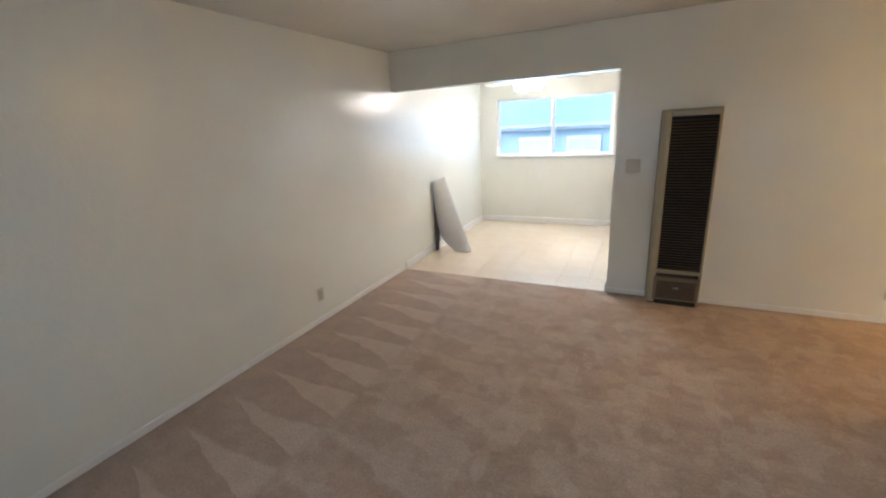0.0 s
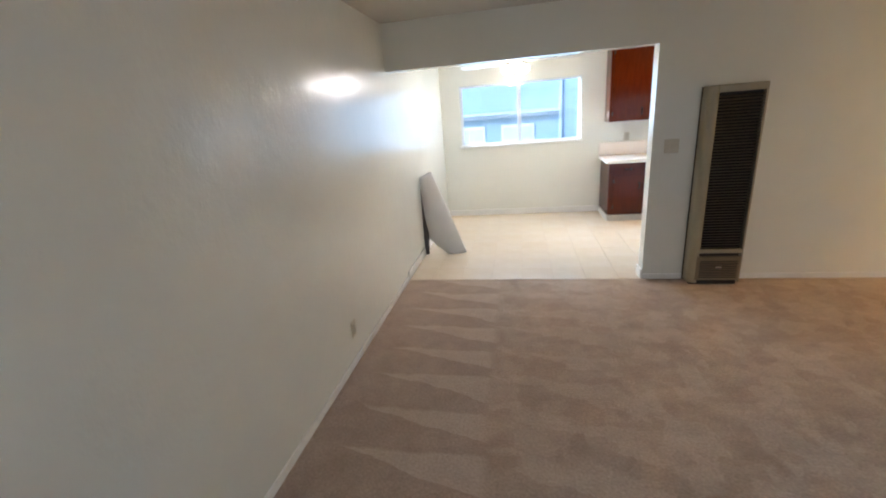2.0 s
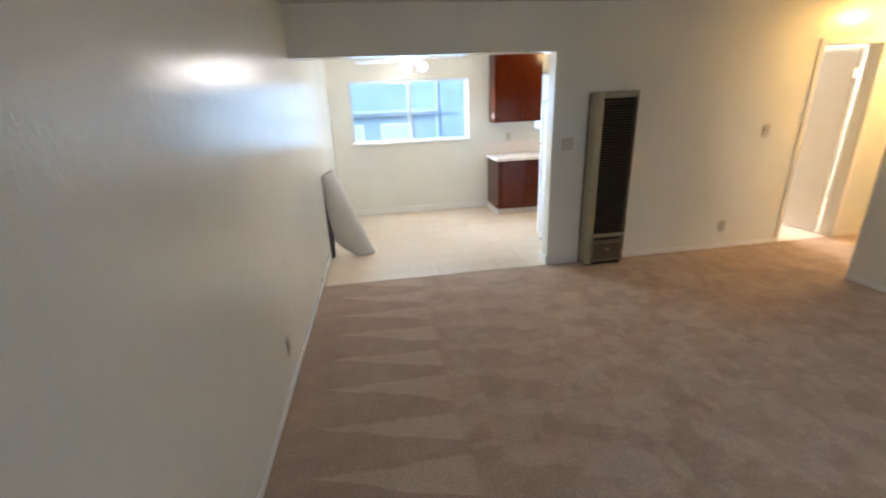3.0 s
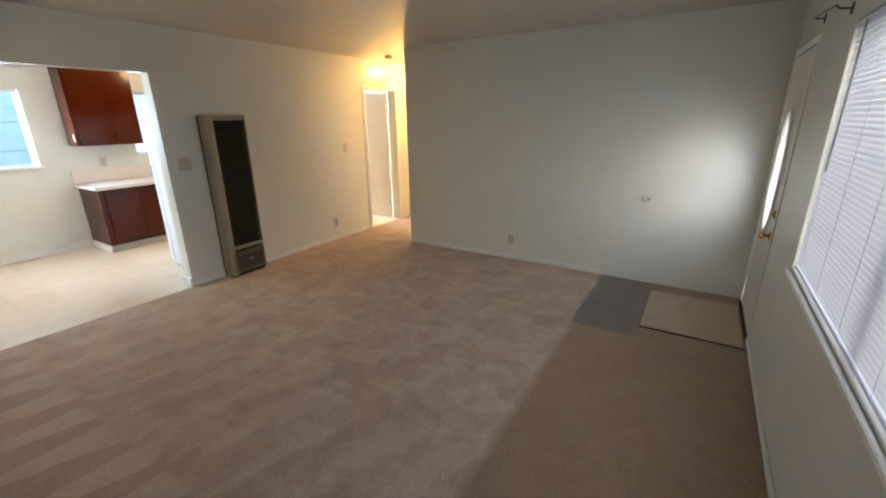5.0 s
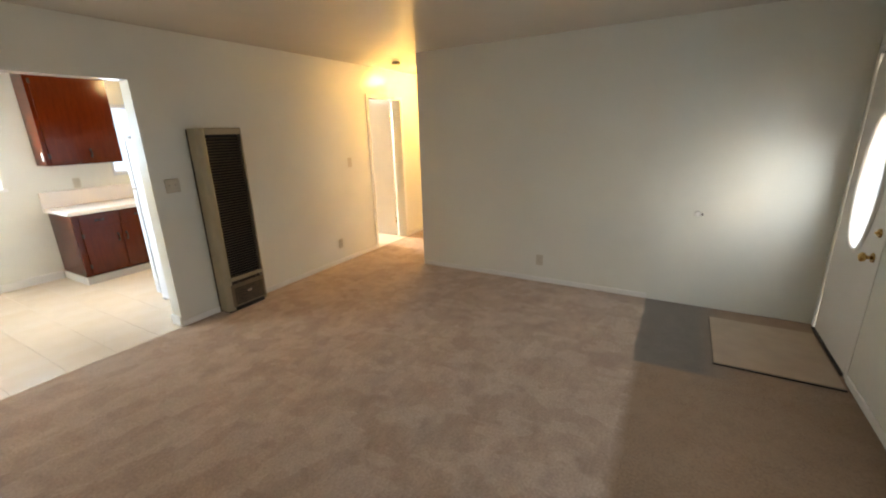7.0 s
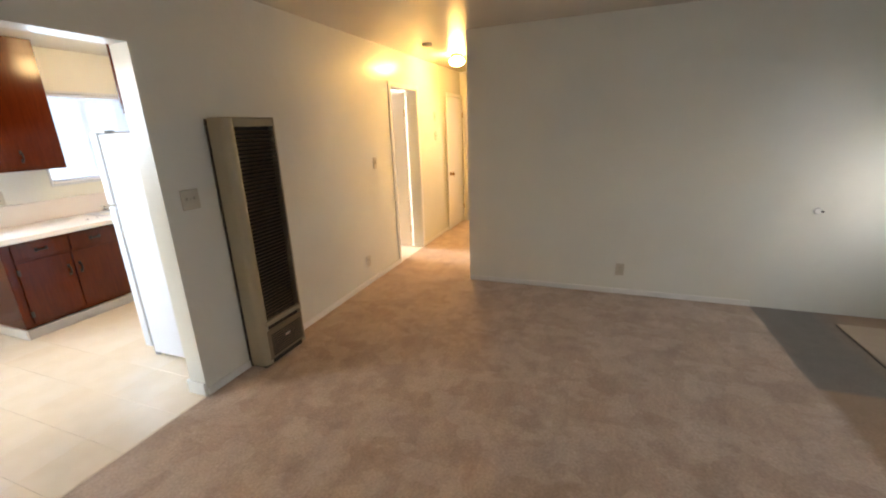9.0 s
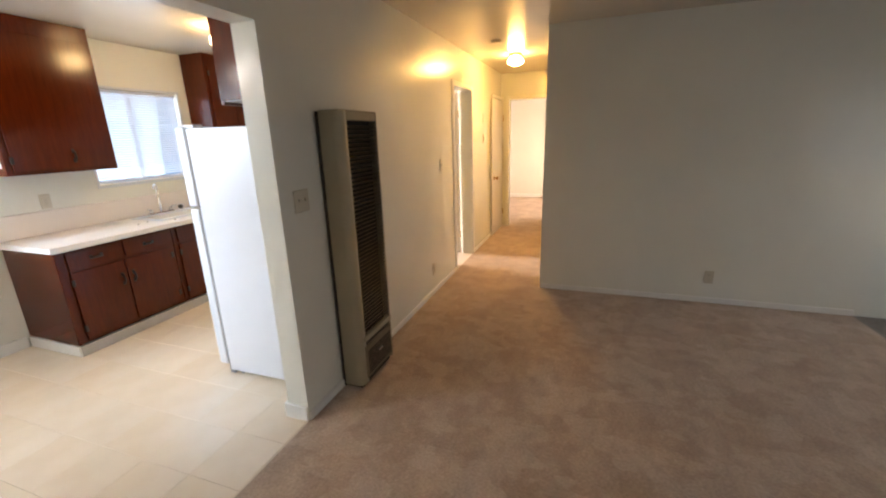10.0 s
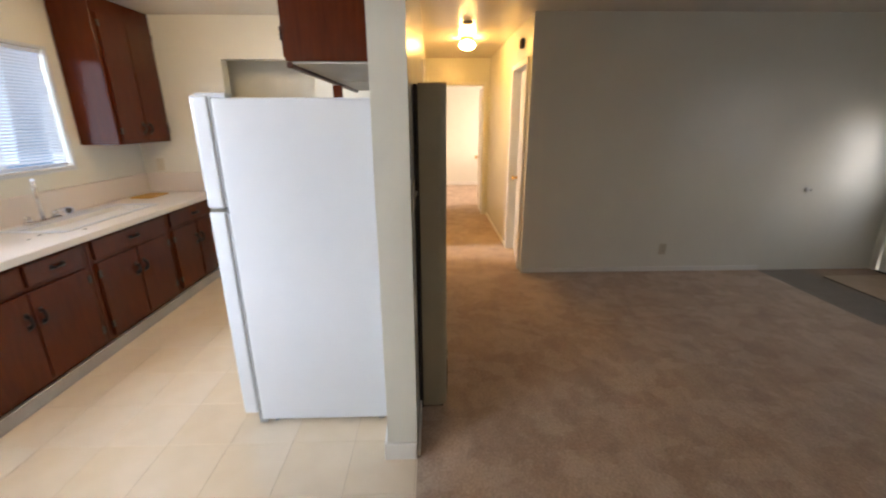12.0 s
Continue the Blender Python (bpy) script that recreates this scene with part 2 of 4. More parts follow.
VINYL = tinted("window_vinyl", (0.66, 0.7, 0.74), 0.35, vary=0.03)
ROLL = tinted("grey_foam", (0.64, 0.625, 0.61), 0.65, vary=0.05, grain=200)
# dark colour for shade painted at mat edges and behind the roll
SHADE_DARK = tinted("shade_dark", (0.1, 0.09, 0.085), 0.8)
MAT = tinted("door_mat", (0.5, 0.385, 0.28), 0.95, vary=0.15, scale=5, grain=220, bumps=0.6, dist=0.004)
GLASS = glass_mat("window_glass")
FROST = glass_mat("frosted_glass", 0.85)
# neighbour stucco and eave: blue cast of the bright view mixed into the colour
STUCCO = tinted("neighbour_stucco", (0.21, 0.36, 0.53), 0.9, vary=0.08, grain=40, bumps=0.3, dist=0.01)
EAVE = tinted("eave_blue_cast", (0.3, 0.43, 0.58), 0.7, vary=0.1)
PAPER = tinted("paper", (0.72, 0.71, 0.68), 0.6, vary=0.05)
TOE = tinted("toe_vinyl", (0.42, 0.39, 0.35), 0.5, vary=0.12)
# white frames and panes next door, blue haze painted in to soften contrast
NB_FRAME = tinted("neighbour_frame_blue_cast", (0.44, 0.55, 0.66), 0.5, vary=0.06)
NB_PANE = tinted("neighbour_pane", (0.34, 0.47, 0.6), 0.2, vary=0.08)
GROUND = tinted("ground", (0.2, 0.19, 0.17), 0.95, vary=0.3, scale=0.6, grain=20)
ROOF = tinted("roof_shingle", (0.16, 0.16, 0.17), 0.9, vary=0.25, scale=3)
LAMP_HALL = glow("hall_bulb_glass", (1.0, 0.58, 0.16), 68)
LAMP_KIT = glow("kitchen_globe_glass", (1.0, 0.68, 0.3), 22)
LAMP_FAN = glow("fan_shade_glass", (1.0, 0.93, 0.84), 27)
FANWHITE = tinted("fan_white", (0.75, 0.76, 0.77), 0.35, vary=0.04)

# ---- mesh helpers ----


def box(bm, x0, x1, y0, y1, z0, z1, bevel=0.0, segs=1):
    r = bmesh.ops.create_cube(bm, size=1.0, matrix=Matrix.Translation(((x0 + x1) / 2, (y0 + y1) / 2, (z0 + z1) / 2)) @ Matrix.Diagonal((x1 - x0, y1 - y0, z1 - z0, 1)))
    if bevel:
        es = list({e for v in r["verts"] for e in v.link_edges})
        bmesh.ops.bevel(bm, geom=es, offset=bevel, segments=segs, profile=0.6, affect="EDGES")
    return bm


def rod(bm, a, b, r0, r1=None, segs=16):
    a, b = Vector(a), Vector(b)
    m = Matrix.Translation((a + b) / 2) @ (b - a).to_track_quat("Z", "Y").to_matrix().to_4x4()
    bmesh.ops.create_cone(bm, cap_ends=True, segments=segs, radius1=r0, radius2=r0 if r1 is None else r1, depth=(b - a).length, matrix=m)
    return bm


def lathe(bm, profile, at, segs=28, m=None):
    """Turns (radius, height) pairs round the upright through at."""
    m = m or Matrix.Identity(4)
    rings = []
    for r, z in profile:
        rings.append([bm.verts.new(m @ Vector((r * math.cos(k * math.tau / segs), r * math.sin(k * math.tau / segs), z)) + Vector(at)) for k in range(segs)])
    for p, q in zip(rings, rings[1:]):
        for k in range(segs):
            bm.faces.new((p[k], p[(k + 1) % segs], q[(k + 1) % segs], q[k]))
    bm.faces.new(rings[0][::-1])
    bm.faces.new(rings[-1])
    bmesh.ops.recalc_face_normals(bm, faces=bm.faces[:])
    return bm


def mesh_of(name, bm, material, smooth=False):
    me = bpy.data.meshes.new(name)
    if smooth:
        for f in bm.faces:
            f.smooth = True
    bm.to_mesh(me)
    bm.free()
    me.materials.append(material)
    return me


def part(name, bm, material, parent=None, label="", smooth=False):
    ob = new(name, mesh_of(name, bm, material, smooth))
    if parent:
        ob.parent = parent
    if label:
        ob["label"] = label
    return ob


def thing(name, label, category, at=(0, 0, 0), group="", kind=""):
    ob = new(name)
    ob.location = at
    ob.empty_display_size = 0.1
    return tagged(ob, label, category, group, kind)


def B(*a, **k):
    return box(bmesh.new(), *a, **k)


def wall(name, axis, a0, a1, c0, c1, openings=(), z1=2.42, material=None, label="off-white gloss painted wall"):
    """A wall along axis ('x' or 'y') from a0 to a1, c0..c1 thick, with openings (from, to, bottom, top)."""
    bm = bmesh.new()
    us = sorted({a0, a1, *[v for o in openings for v in o[:2]]})
    zs = sorted({0.0, z1, *[v for o in openings for v in o[2:]]})
    for u0, u1 in zip(us, us[1:]):
        runs = []
        for v0, v1 in zip(zs, zs[1:]):
            mid = ((u0 + u1) / 2, (v0 + v1) / 2)
            if any(o[0] < mid[0] < o[1] and o[2] < mid[1] < o[3] for o in openings):
                continue
            if runs and abs(runs[-1][1] - v0) < 1e-6:
                runs[-1][1] = v1
            else:
                runs.append([v0, v1])
        for v0, v1 in runs:
            if axis == "x":
                box(bm, u0, u1, c0, c1, v0, v1)
            else:
                box(bm, c0, c1, u0, u1, v0, v1)
    bmesh.ops.remove_doubles(bm, verts=bm.verts[:], dist=1e-5)
    return tagged(part(name, bm, material or WALL), label, "wall", kind="structure")


# ---- structure ----
H = 2.42
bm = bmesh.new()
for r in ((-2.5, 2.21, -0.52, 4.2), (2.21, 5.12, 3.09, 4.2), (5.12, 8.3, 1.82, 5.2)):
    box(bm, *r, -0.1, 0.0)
tagged(part("floor_carpet", bm, CARPET), "beige cut-pile carpet with vacuum marks and patches of uneven tone", "carpet", kind="structure")
wall("wall_west", "y", -0.66, 7.07, -2.64, -2.5)
wall("wall_north", "x", -2.5, 5.26, 6.93, 7.07, [(-2.21, -0.42, 1.12, 2.0), (0.65, 1.57, 1.18, 2.02), (2.92, 3.44, 1.3, 2.0)])
wall("wall_partition", "x", -2.5, 5.0, 4.2, 4.335, [(-2.5, -0.21, 0, 2.03), (2.54, 3.24, 0, 2.03)])
wall("wall_south", "x", -2.5, 2.33, -0.66, -0.52, [(-1.62, 0.53, 0.83, 1.99), (1.36, 2.15, 0, 2.02)])
wall("wall_east", "y", -0.52, 3.21, 2.21, 2.33)
wall("wall_hall_south", "x", 2.33, 5.0, 3.09, 3.21, [(2.36, 3.06, 0, 2.03)])
wall("wall_hall_end", "y", 1.5, 5.2, 5.0, 5.12, [(3.3, 4.06, 0, 2.03)])
wall("wall_kitchen_east", "y", 4.335, 6.93, 2.37, 2.49, [(5.2, 6.04, 0, 2.06)])
# two added walls keep the bath lamp's light out of the kitchen doorway
wall("wall_light_block_back", "y", 5.1, 6.93, 2.78, 2.86)
wall("wall_light_block_south", "x", 2.49, 2.78, 5.1, 5.2)
wall("wall_bath_east", "y", 5.2, 6.93, 5.0, 5.12)
wall("wall_bedroom_east", "y", 1.5, 5.2, 8.3, 8.42)
wall("wall_bedroom_north", "x", 5.12, 8.3, 5.2, 5.32)
wall("wall_bedroom_south", "x", 5.12, 8.3, 1.7, 1.82, [(6.1, 7.5, 0.95, 2.05)])
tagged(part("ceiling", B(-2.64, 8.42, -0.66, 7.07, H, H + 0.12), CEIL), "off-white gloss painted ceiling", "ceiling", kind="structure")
tagged(part("ground", B(-300, 300, -300, 300, -0.35, -0.2), GROUND), "bare packed earth and paving outdoors", "ground", kind="structure")


def trim_run(name, pieces, material, label, category="baseboard"):
    bm = bmesh.new()
    for q in pieces:
        box(bm, *q, bevel=0.004)
    return tagged(part(name, bm, material), label, category, kind="structure")


T = 0.012
trim_run("baseboard_living", [(-2.498, -2.498 + T, -0.5, 4.19, 0.002, 0.055), (-0.208, 2.5, 4.198 - T, 4.198, 0.002, 0.055), (2.208 - T, 2.208, 0.7, 3.2, 0.002, 0.055),
                              (-2.48, 1.3, -0.518, -0.518 + T, 0.002, 0.055), (3.3, 4.3, 4.198 - T, 4.198, 0.002, 0.055), (3.12, 4.98, 3.212, 3.212 + T, 0.002, 0.055)],
         TRIM, "low off-white painted wooden baseboard along carpet")
trim_run("baseboard_kitchen", [(-2.498, -2.482, 4.2, 6.91, 0.002, 0.095), (-2.48, -0.14, 6.912, 6.928, 0.002, 0.095), (-0.226, -0.212, 4.2, 4.35, 0.002, 0.095),
                               (-0.212, 0.0, 4.337, 4.352, 0.002, 0.095), (2.352, 2.368, 4.36, 5.15, 0.002, 0.095), (5.14, 8.28, 5.182, 5.198, 0.002, 0.09), (8.282, 8.298, 1.84, 5.18, 0.002, 0.09)],
         TRIM, "white painted baseboard above vinyl tile")


def window(name, x0, x1, z0, z1, y, face, label, glass=GLASS, sill=0.055):
    """A window in a wall along x: y is the room side of the wall, face +1 if outdoors is towards +y."""
    w = thing(name, label, "window", ((x0 + x1) / 2, y, z0), kind="structure")
    o = Vector(w.location)

    def bx(a0, a1, d0, d1, c0, c1, bevel=0.003):
        e0, e1 = sorted((face * d0, face * d1))
        return B(a0 - o.x, a1 - o.x, e0, e1, c0 - o.z, c1 - o.z, bevel=bevel)

    f = 0.024
    for nm, q in (("window_frame", (x0 + 0.001, x0 + f, 0.05, 0.12, z0 + 0.001, z1 - 0.001)), ("window_frame", (x1 - f, x1 - 0.001, 0.05, 0.12, z0 + 0.001, z1 - 0.001)),
                  ("window_frame", (x0 + f, x1 - f, 0.05, 0.12, z0 + 0.001, z0 + f)), ("window_frame", (x0 + f, x1 - f, 0.05, 0.12, z1 - f, z1 - 0.001))):
        part(nm, bx(*q), VINYL, w)
    mid = (x0 + x1) / 2
    part("mullion", bx(mid - 0.013, mid + 0.013, 0.06, 0.11, z0 + f, z1 - f), VINYL, w)
    for a0, a1, d in ((x0 + f, mid - 0.013, 0.075), (mid + 0.013, x1 - f, 0.09)):
        sash = part("sash", bx(a0, a0 + 0.014, d - 0.01, d + 0.012, z0 + f, z1 - f), VINYL, w)
        part("sash", bx(a1 - 0.014, a1, d - 0.01, d + 0.012, z0 + f, z1 - f), VINYL, w)
        pane = part("pane", bx(a0 + 0.014, a1 - 0.014, d, d + 0.004, z0 + f, z1 - f, 0), glass, w, "clear window glass")
        pane.visible_shadow = False
    if sill:
        part("window_sill", bx(x0 - 0.03, x1 + 0.03, -sill, -0.002, z0 - 0.03, z0, 0.006), TRIM, w, "white painted projecting sill")
    else:
        for q in ((x0 - 0.022, x0, z0 - 0.022, z1 + 0.022), (x1, x1 + 0.022, z0 - 0.022, z1 + 0.022), (x0, x1, z0 - 0.022, z0), (x0, x1, z1, z1 + 0.022)):
            part("window_casing", bx(q[0], q[1], -0.01, -0.001, q[2], q[3], 0.002), VINYL, w)
    part("window_sill", bx(x0 + 0.002, x1 - 0.002, -0.002, 0.05, z0 + 0.001, z0 + 0.012, 0.002), TRIM, w)
    return w


window("window_1", -2.21, -0.42, 1.12, 2.0, 6.93, 1, "wide white sliding dining window facing a neighbouring house")
window("window_2", 0.65, 1.57, 1.18, 2.02, 6.93, 1, "white sliding kitchen window over the sink", sill=0)
window("window_3", -1.62, 0.53, 0.83, 1.99, -0.52, -1, "wide living room window behind white blinds", sill=0.022)


def blinds(name, x0, x1, z0, z1, y, tilt, label, wand_x):
    """Horizontal blinds hanging at y: rails, slats, ladder cords and a wand."""
    b = thing(name, label, "blinds", ((x0 + x1) / 2, y, z1))
    o = Vector(b.location)
    part("head_rail", B(x0 - o.x, x1 - o.x, -0.014, 0.014, -0.028, -0.001, bevel=0.003), BLIND, b, "white metal head rail")
    part("bottom_rail", B(x0 - o.x, x1 - o.x, -0.012, 0.012, z0 - o.z + 0.004, z0 - o.z + 0.02, bevel=0.004), BLIND, b)
    bm = bmesh.new()
    cols = []
    for k in range(5):
        u = (k / 4 - 0.5)
        p = Vector((0, u * 0.025, 0.0035 * (1 - 4 * u * u)))
        p.rotate(Euler((tilt, 0, 0)))
        cols.append((bm.verts.new((x0 - o.x, p.y, p.z)), bm.verts.new((x1 - o.x, p.y, p.z))))
    for p, q in zip(cols, cols[1:]):
        bm.faces.new((p[0], p[1], q[1], q[0]))
    me = mesh_of("slat", bm, BLIND, True)
    n = int((z1 - z0 - 0.06) / 0.0215)
    for k in range(n):
        sl = new("slat", me)
        sl.parent = b
        sl.location = (0, 0, -0.04 - k * 0.0215)
        sl.rotation_euler = (random.uniform(-0.015, 0.015), random.uniform(-0.0006, 0.0006), 0)
    m = int((x1 - x0) / 0.5) + 1
    for k in range(m + 1):
        cx = x0 - o.x + 0.12 + k * (x1 - x0 - 0.24) / m
        part("ladder_cord", rod(rod(bmesh.new(), (cx, 0.0135, -0.02), (cx, 0.0135, z0 - o.z + 0.015), 0.0008, segs=6), (cx, -0.0135, -0.02), (cx, -0.0135, z0 - o.z + 0.015), 0.0008, segs=6), BLIND, b)
    part("wand", rod(bmesh.new(), (wand_x - o.x, 0.03 if y < 3 else -0.03, -0.03), (wand_x - o.x, 0.035 if y < 3 else -0.035, -0.62), 0.004, segs=8), SEAL, b, "grey plastic tilt wand")
    return b


blinds("window_blinds", -1.6, 0.51, 0.85, 1.985, -0.535, radians(-56), "white mini blinds half closed over living room window", 0.28)
blinds("window_blinds", 0.67, 1.55, 1.2, 2.015, 6.95, radians(-46), "white mini blinds lowered over kitchen window", 0.75)

# entry door with an oval light
DX0, DX1, DZ1 = 1.375, 2.135, 2.005
door1 = thing("door_1", "off-white front door with oval glass and brass hardware, closed", "door", ((DX0 + DX1) / 2, -0.54, 0), kind="structure")
hw, ea, eb = (DX1 - DX0) / 2, 0.19, 0.43
ez = 1.2


def oval_slab(w, z0, z1, a, b, zc, y0, y1, n=64):
    """An upright slab with an oval hole."""
    bm = bmesh.new()
    rings = {}
    for y in (y0, y1):
        inner, outer = [], []
        for k in range(n):
            t = k * math.tau / n
            c, s = math.cos(t), math.sin(t)
            inner.append(bm.verts.new((a * c, y, zc + b * s)))
            q = min((w / abs(c)) if abs(c) > 1e-6 else 1e9, ((z1 - zc) / s) if s > 1e-6 else ((z0 - zc) / s) if s < -1e-6 else 1e9)
            outer.append(bm.verts.new((c * q, y, zc + s * q)))
        rings[y] = (inner, outer)
    (i0, o0), (i1, o1) = rings[y0], rings[y1]
    for k in range(n):
        j = (k + 1) % n
        for q in ((i0[k], i0[j], o0[j], o0[k]), (i1[j], i1[k], o1[k], o1[j]), (i0[j], i0[k], i1[k], i1[j]), (o0[k], o0[j], o1[j], o1[k])):
            bm.faces.new(q)
    bmesh.ops.recalc_face_normals(bm, faces=bm.faces[:])
    return bm


def oval_ring(a, b, zc, y, r, n=64, segs=8):
    bm = bmesh.new()
    loops = []
    for k in range(n):
        t = k * math.tau / n
        loops.append([bm.verts.new(((a + r * math.cos(u)) * math.cos(t), y + r * math.sin(u), zc + (b + r * math.cos(u)) * math.sin(t))) for u in (i * math.tau / segs for i in range(segs))])
    for k in range(n):
        p, q = loops[k], loops[(k + 1) % n]
        for i in range(segs):
            bm.faces.new((p[i], q[i], q[(i + 1) % segs], p[(i + 1) % segs]))
    bmesh.ops.recalc_face_normals(bm, faces=bm.faces[:])
    return bm


def oval_pane(a, b, zc, y0, y1, n=64):
    bm = bmesh.new()
    f, k = [[bm.verts.new((a * math.cos(i * math.tau / n), y, zc + b * math.sin(i * math.tau / n))) for i in range(n)] for y in (y0, y1)]
    bm.faces.new(f), bm.faces.new(k[::-1])
    for i in range(n):
        bm.faces.new((f[i], k[i], k[(i + 1) % n], f[(i + 1) % n]))
    bmesh.ops.recalc_face_normals(bm, faces=bm.faces[:])
    return bm


part("leaf", oval_slab(hw, 0.012, DZ1, ea, eb, ez, -0.02, 0.02), DOOR, door1)
part("glass_moulding", oval_ring(ea + 0.012, eb + 0.012, ez, 0.022, 0.016), DOOR, door1, smooth=True)
pane = part("pane", oval_pane(ea + 0.005, eb + 0.005, ez, -0.004, 0.004), FROST, door1, "frosted oval glass")
pane.visible_shadow = False
for sx in (-1, 1):
    part("casing", B(min(sx * (hw + 0.004), sx * (hw + 0.05)), max(sx * (hw + 0.004), sx * (hw + 0.05)), 0.021, 0.025, 0, DZ1 + 0.05, bevel=0.001), DOOR, door1)
part("casing", B(-hw - 0.004, hw + 0.004, 0.021, 0.025, DZ1 + 0.006, DZ1 + 0.05, bevel=0.001), DOOR, door1)
# dark strip paints the shadow in the gap over the leaf
part("gap_shadow", B(-hw, hw, -0.02, 0.02, DZ1 + 0.0005, DZ1 + 0.0056), NEAR_BLACK, door1, "dark strip painting the gap shadow above the leaf")
part("threshold", B(-hw, hw, -0.1, 0.04, 0.0, 0.012, bevel=0.004), NEAR_BLACK, door1, "dark metal threshold")


def knob(parent, x, y, z, d, material=BRASS):
    """A round knob with its rose, sticking out along d."""
    d = Vector(d)
    rod(bm := bmesh.new(), Vector((x, y, z)), Vector((x, y, z)) + d * 0.008, 0.031, 0.028, 20)
    part("rose", bm, material, parent, smooth=False)
    bm = rod(bmesh.new(), Vector((x, y, z)) + d * 0.008, Vector((x, y, z)) + d * 0.035, 0.011, 0.012, 12)
    q = Vector((0, 0, 1)).rotation_difference(d).to_matrix().to_4x4()
    lathe(bm, [(0.012, 0), (0.026, 0.008), (0.03, 0.02), (0.024, 0.032), (0.01, 0.036)], Vector((x, y, z)) + d * 0.03, 20, q)
    part("door_handle", bm, material, parent, "polished brass door knob", smooth=True)


knob(door1, 1.43 - (DX0 + DX1) / 2, 0.02, 0.79, (0, 1, 0))
part("deadbolt", rod(rod(bmesh.new(), (1.42 - (DX0 + DX1) / 2, 0.02, 0.945), (1.42 - (DX0 + DX1) / 2, 0.032, 0.945), 0.028, 0.024, 20), (1.42 - (DX0 + DX1) / 2, 0.03, 0.945), (1.42 - (DX0 + DX1) / 2, 0.046, 0.945), 0.009, segs=10), BRASS, door1, "brass deadbolt turn")


def inner_door(name, label, x, y, w, angle, hand, out, casing=None):
    """A flush door hinged at (x, y). hand: +1 leaf runs to +x when closed; out: the side its knob shows."""
    d = thing(name, label, "door", (x, y, 0), kind="structure")
    d.rotation_euler = (0, 0, angle)
    x0, x1 = sorted((0.004 * hand, (w - 0.006) * hand))
    part("leaf", B(x0, x1, -0.018, 0.018, 0.012, 2.012, bevel=0.002), DOOR, d)
    for sy in (-1, 1):
        knob(d, hand * (w - 0.07), sy * 0.018, 0.88, (0, sy, 0))
    for hz0 in (0.22, 1.72):
        part("hinge", rod(bmesh.new(), (0, out * 0.022, hz0), (0, out * 0.022, hz0 + 0.09), 0.007, segs=8), BRASS, d, "brass butt hinge")
    return d


inner_door("door_2", "off-white flush door standing open into the bright room", 3.221, 4.352, 0.7, radians(90), 1, 1)
inner_door("door_3", "off-white flush closet door standing ajar in the hall", 2.366, 3.19, 0.7, radians(-7), 1, 1)
door4 = inner_door("door_4", "off-white flush door, closed, at the hall end", 4.98, 4.215, 0.72, 0, -1, -1)
door4.location.y = 4.178
inner_door("door_5", "off-white bedroom door standing open", 5.15, 3.29, 0.74, radians(-3), 1, -1)


def casing(name, x0, x1, ya, yb, z1, axis="x", w=0.05):
    """Flat casing round a doorway, one face proud of the wall between ya and yb."""
    bm = bmesh.new()
    for q in ((x0 - w, x0, 0.002, z1 + w), (x1, x1 + w, 0.002, z1 + w), (x0, x1, z1, z1 + w)):
        if axis == "x":
            box(bm, q[0], q[1], ya, yb, q[2], q[3], bevel=0.003)
        else:
            box(bm, ya, yb, q[0], q[1], q[2], q[3], bevel=0.003)
    return tagged(part(name, bm, TRIM), "painted flat door casing", "trim", kind="structure")


casing("trim_door_2", 2.54, 3.24, 4.186, 4.199, 2.03)
casing("trim_door_3", 2.375, 3.06, 3.211, 3.223, 2.03)
casing("trim_door_4", 4.27, 4.95, 4.16, 4.172, 2.03, w=0.04)
casing("trim_hall_end", 3.3, 4.06, 4.988, 4.999, 2.03, "y")

# bathroom floor
tagged(part("floor_bath", box(box(B(2.49, 5.0, 4.336, 6.93, -0.1, 0.0), 2.541, 3.239, 4.2, 4.336, -0.1, 0.0), 2.37, 2.49, 5.201, 6.039, -0.1, 0.0), COUNTER), "pale vinyl floor of the side room", "floor", kind="structure")

# ---- living room things ----


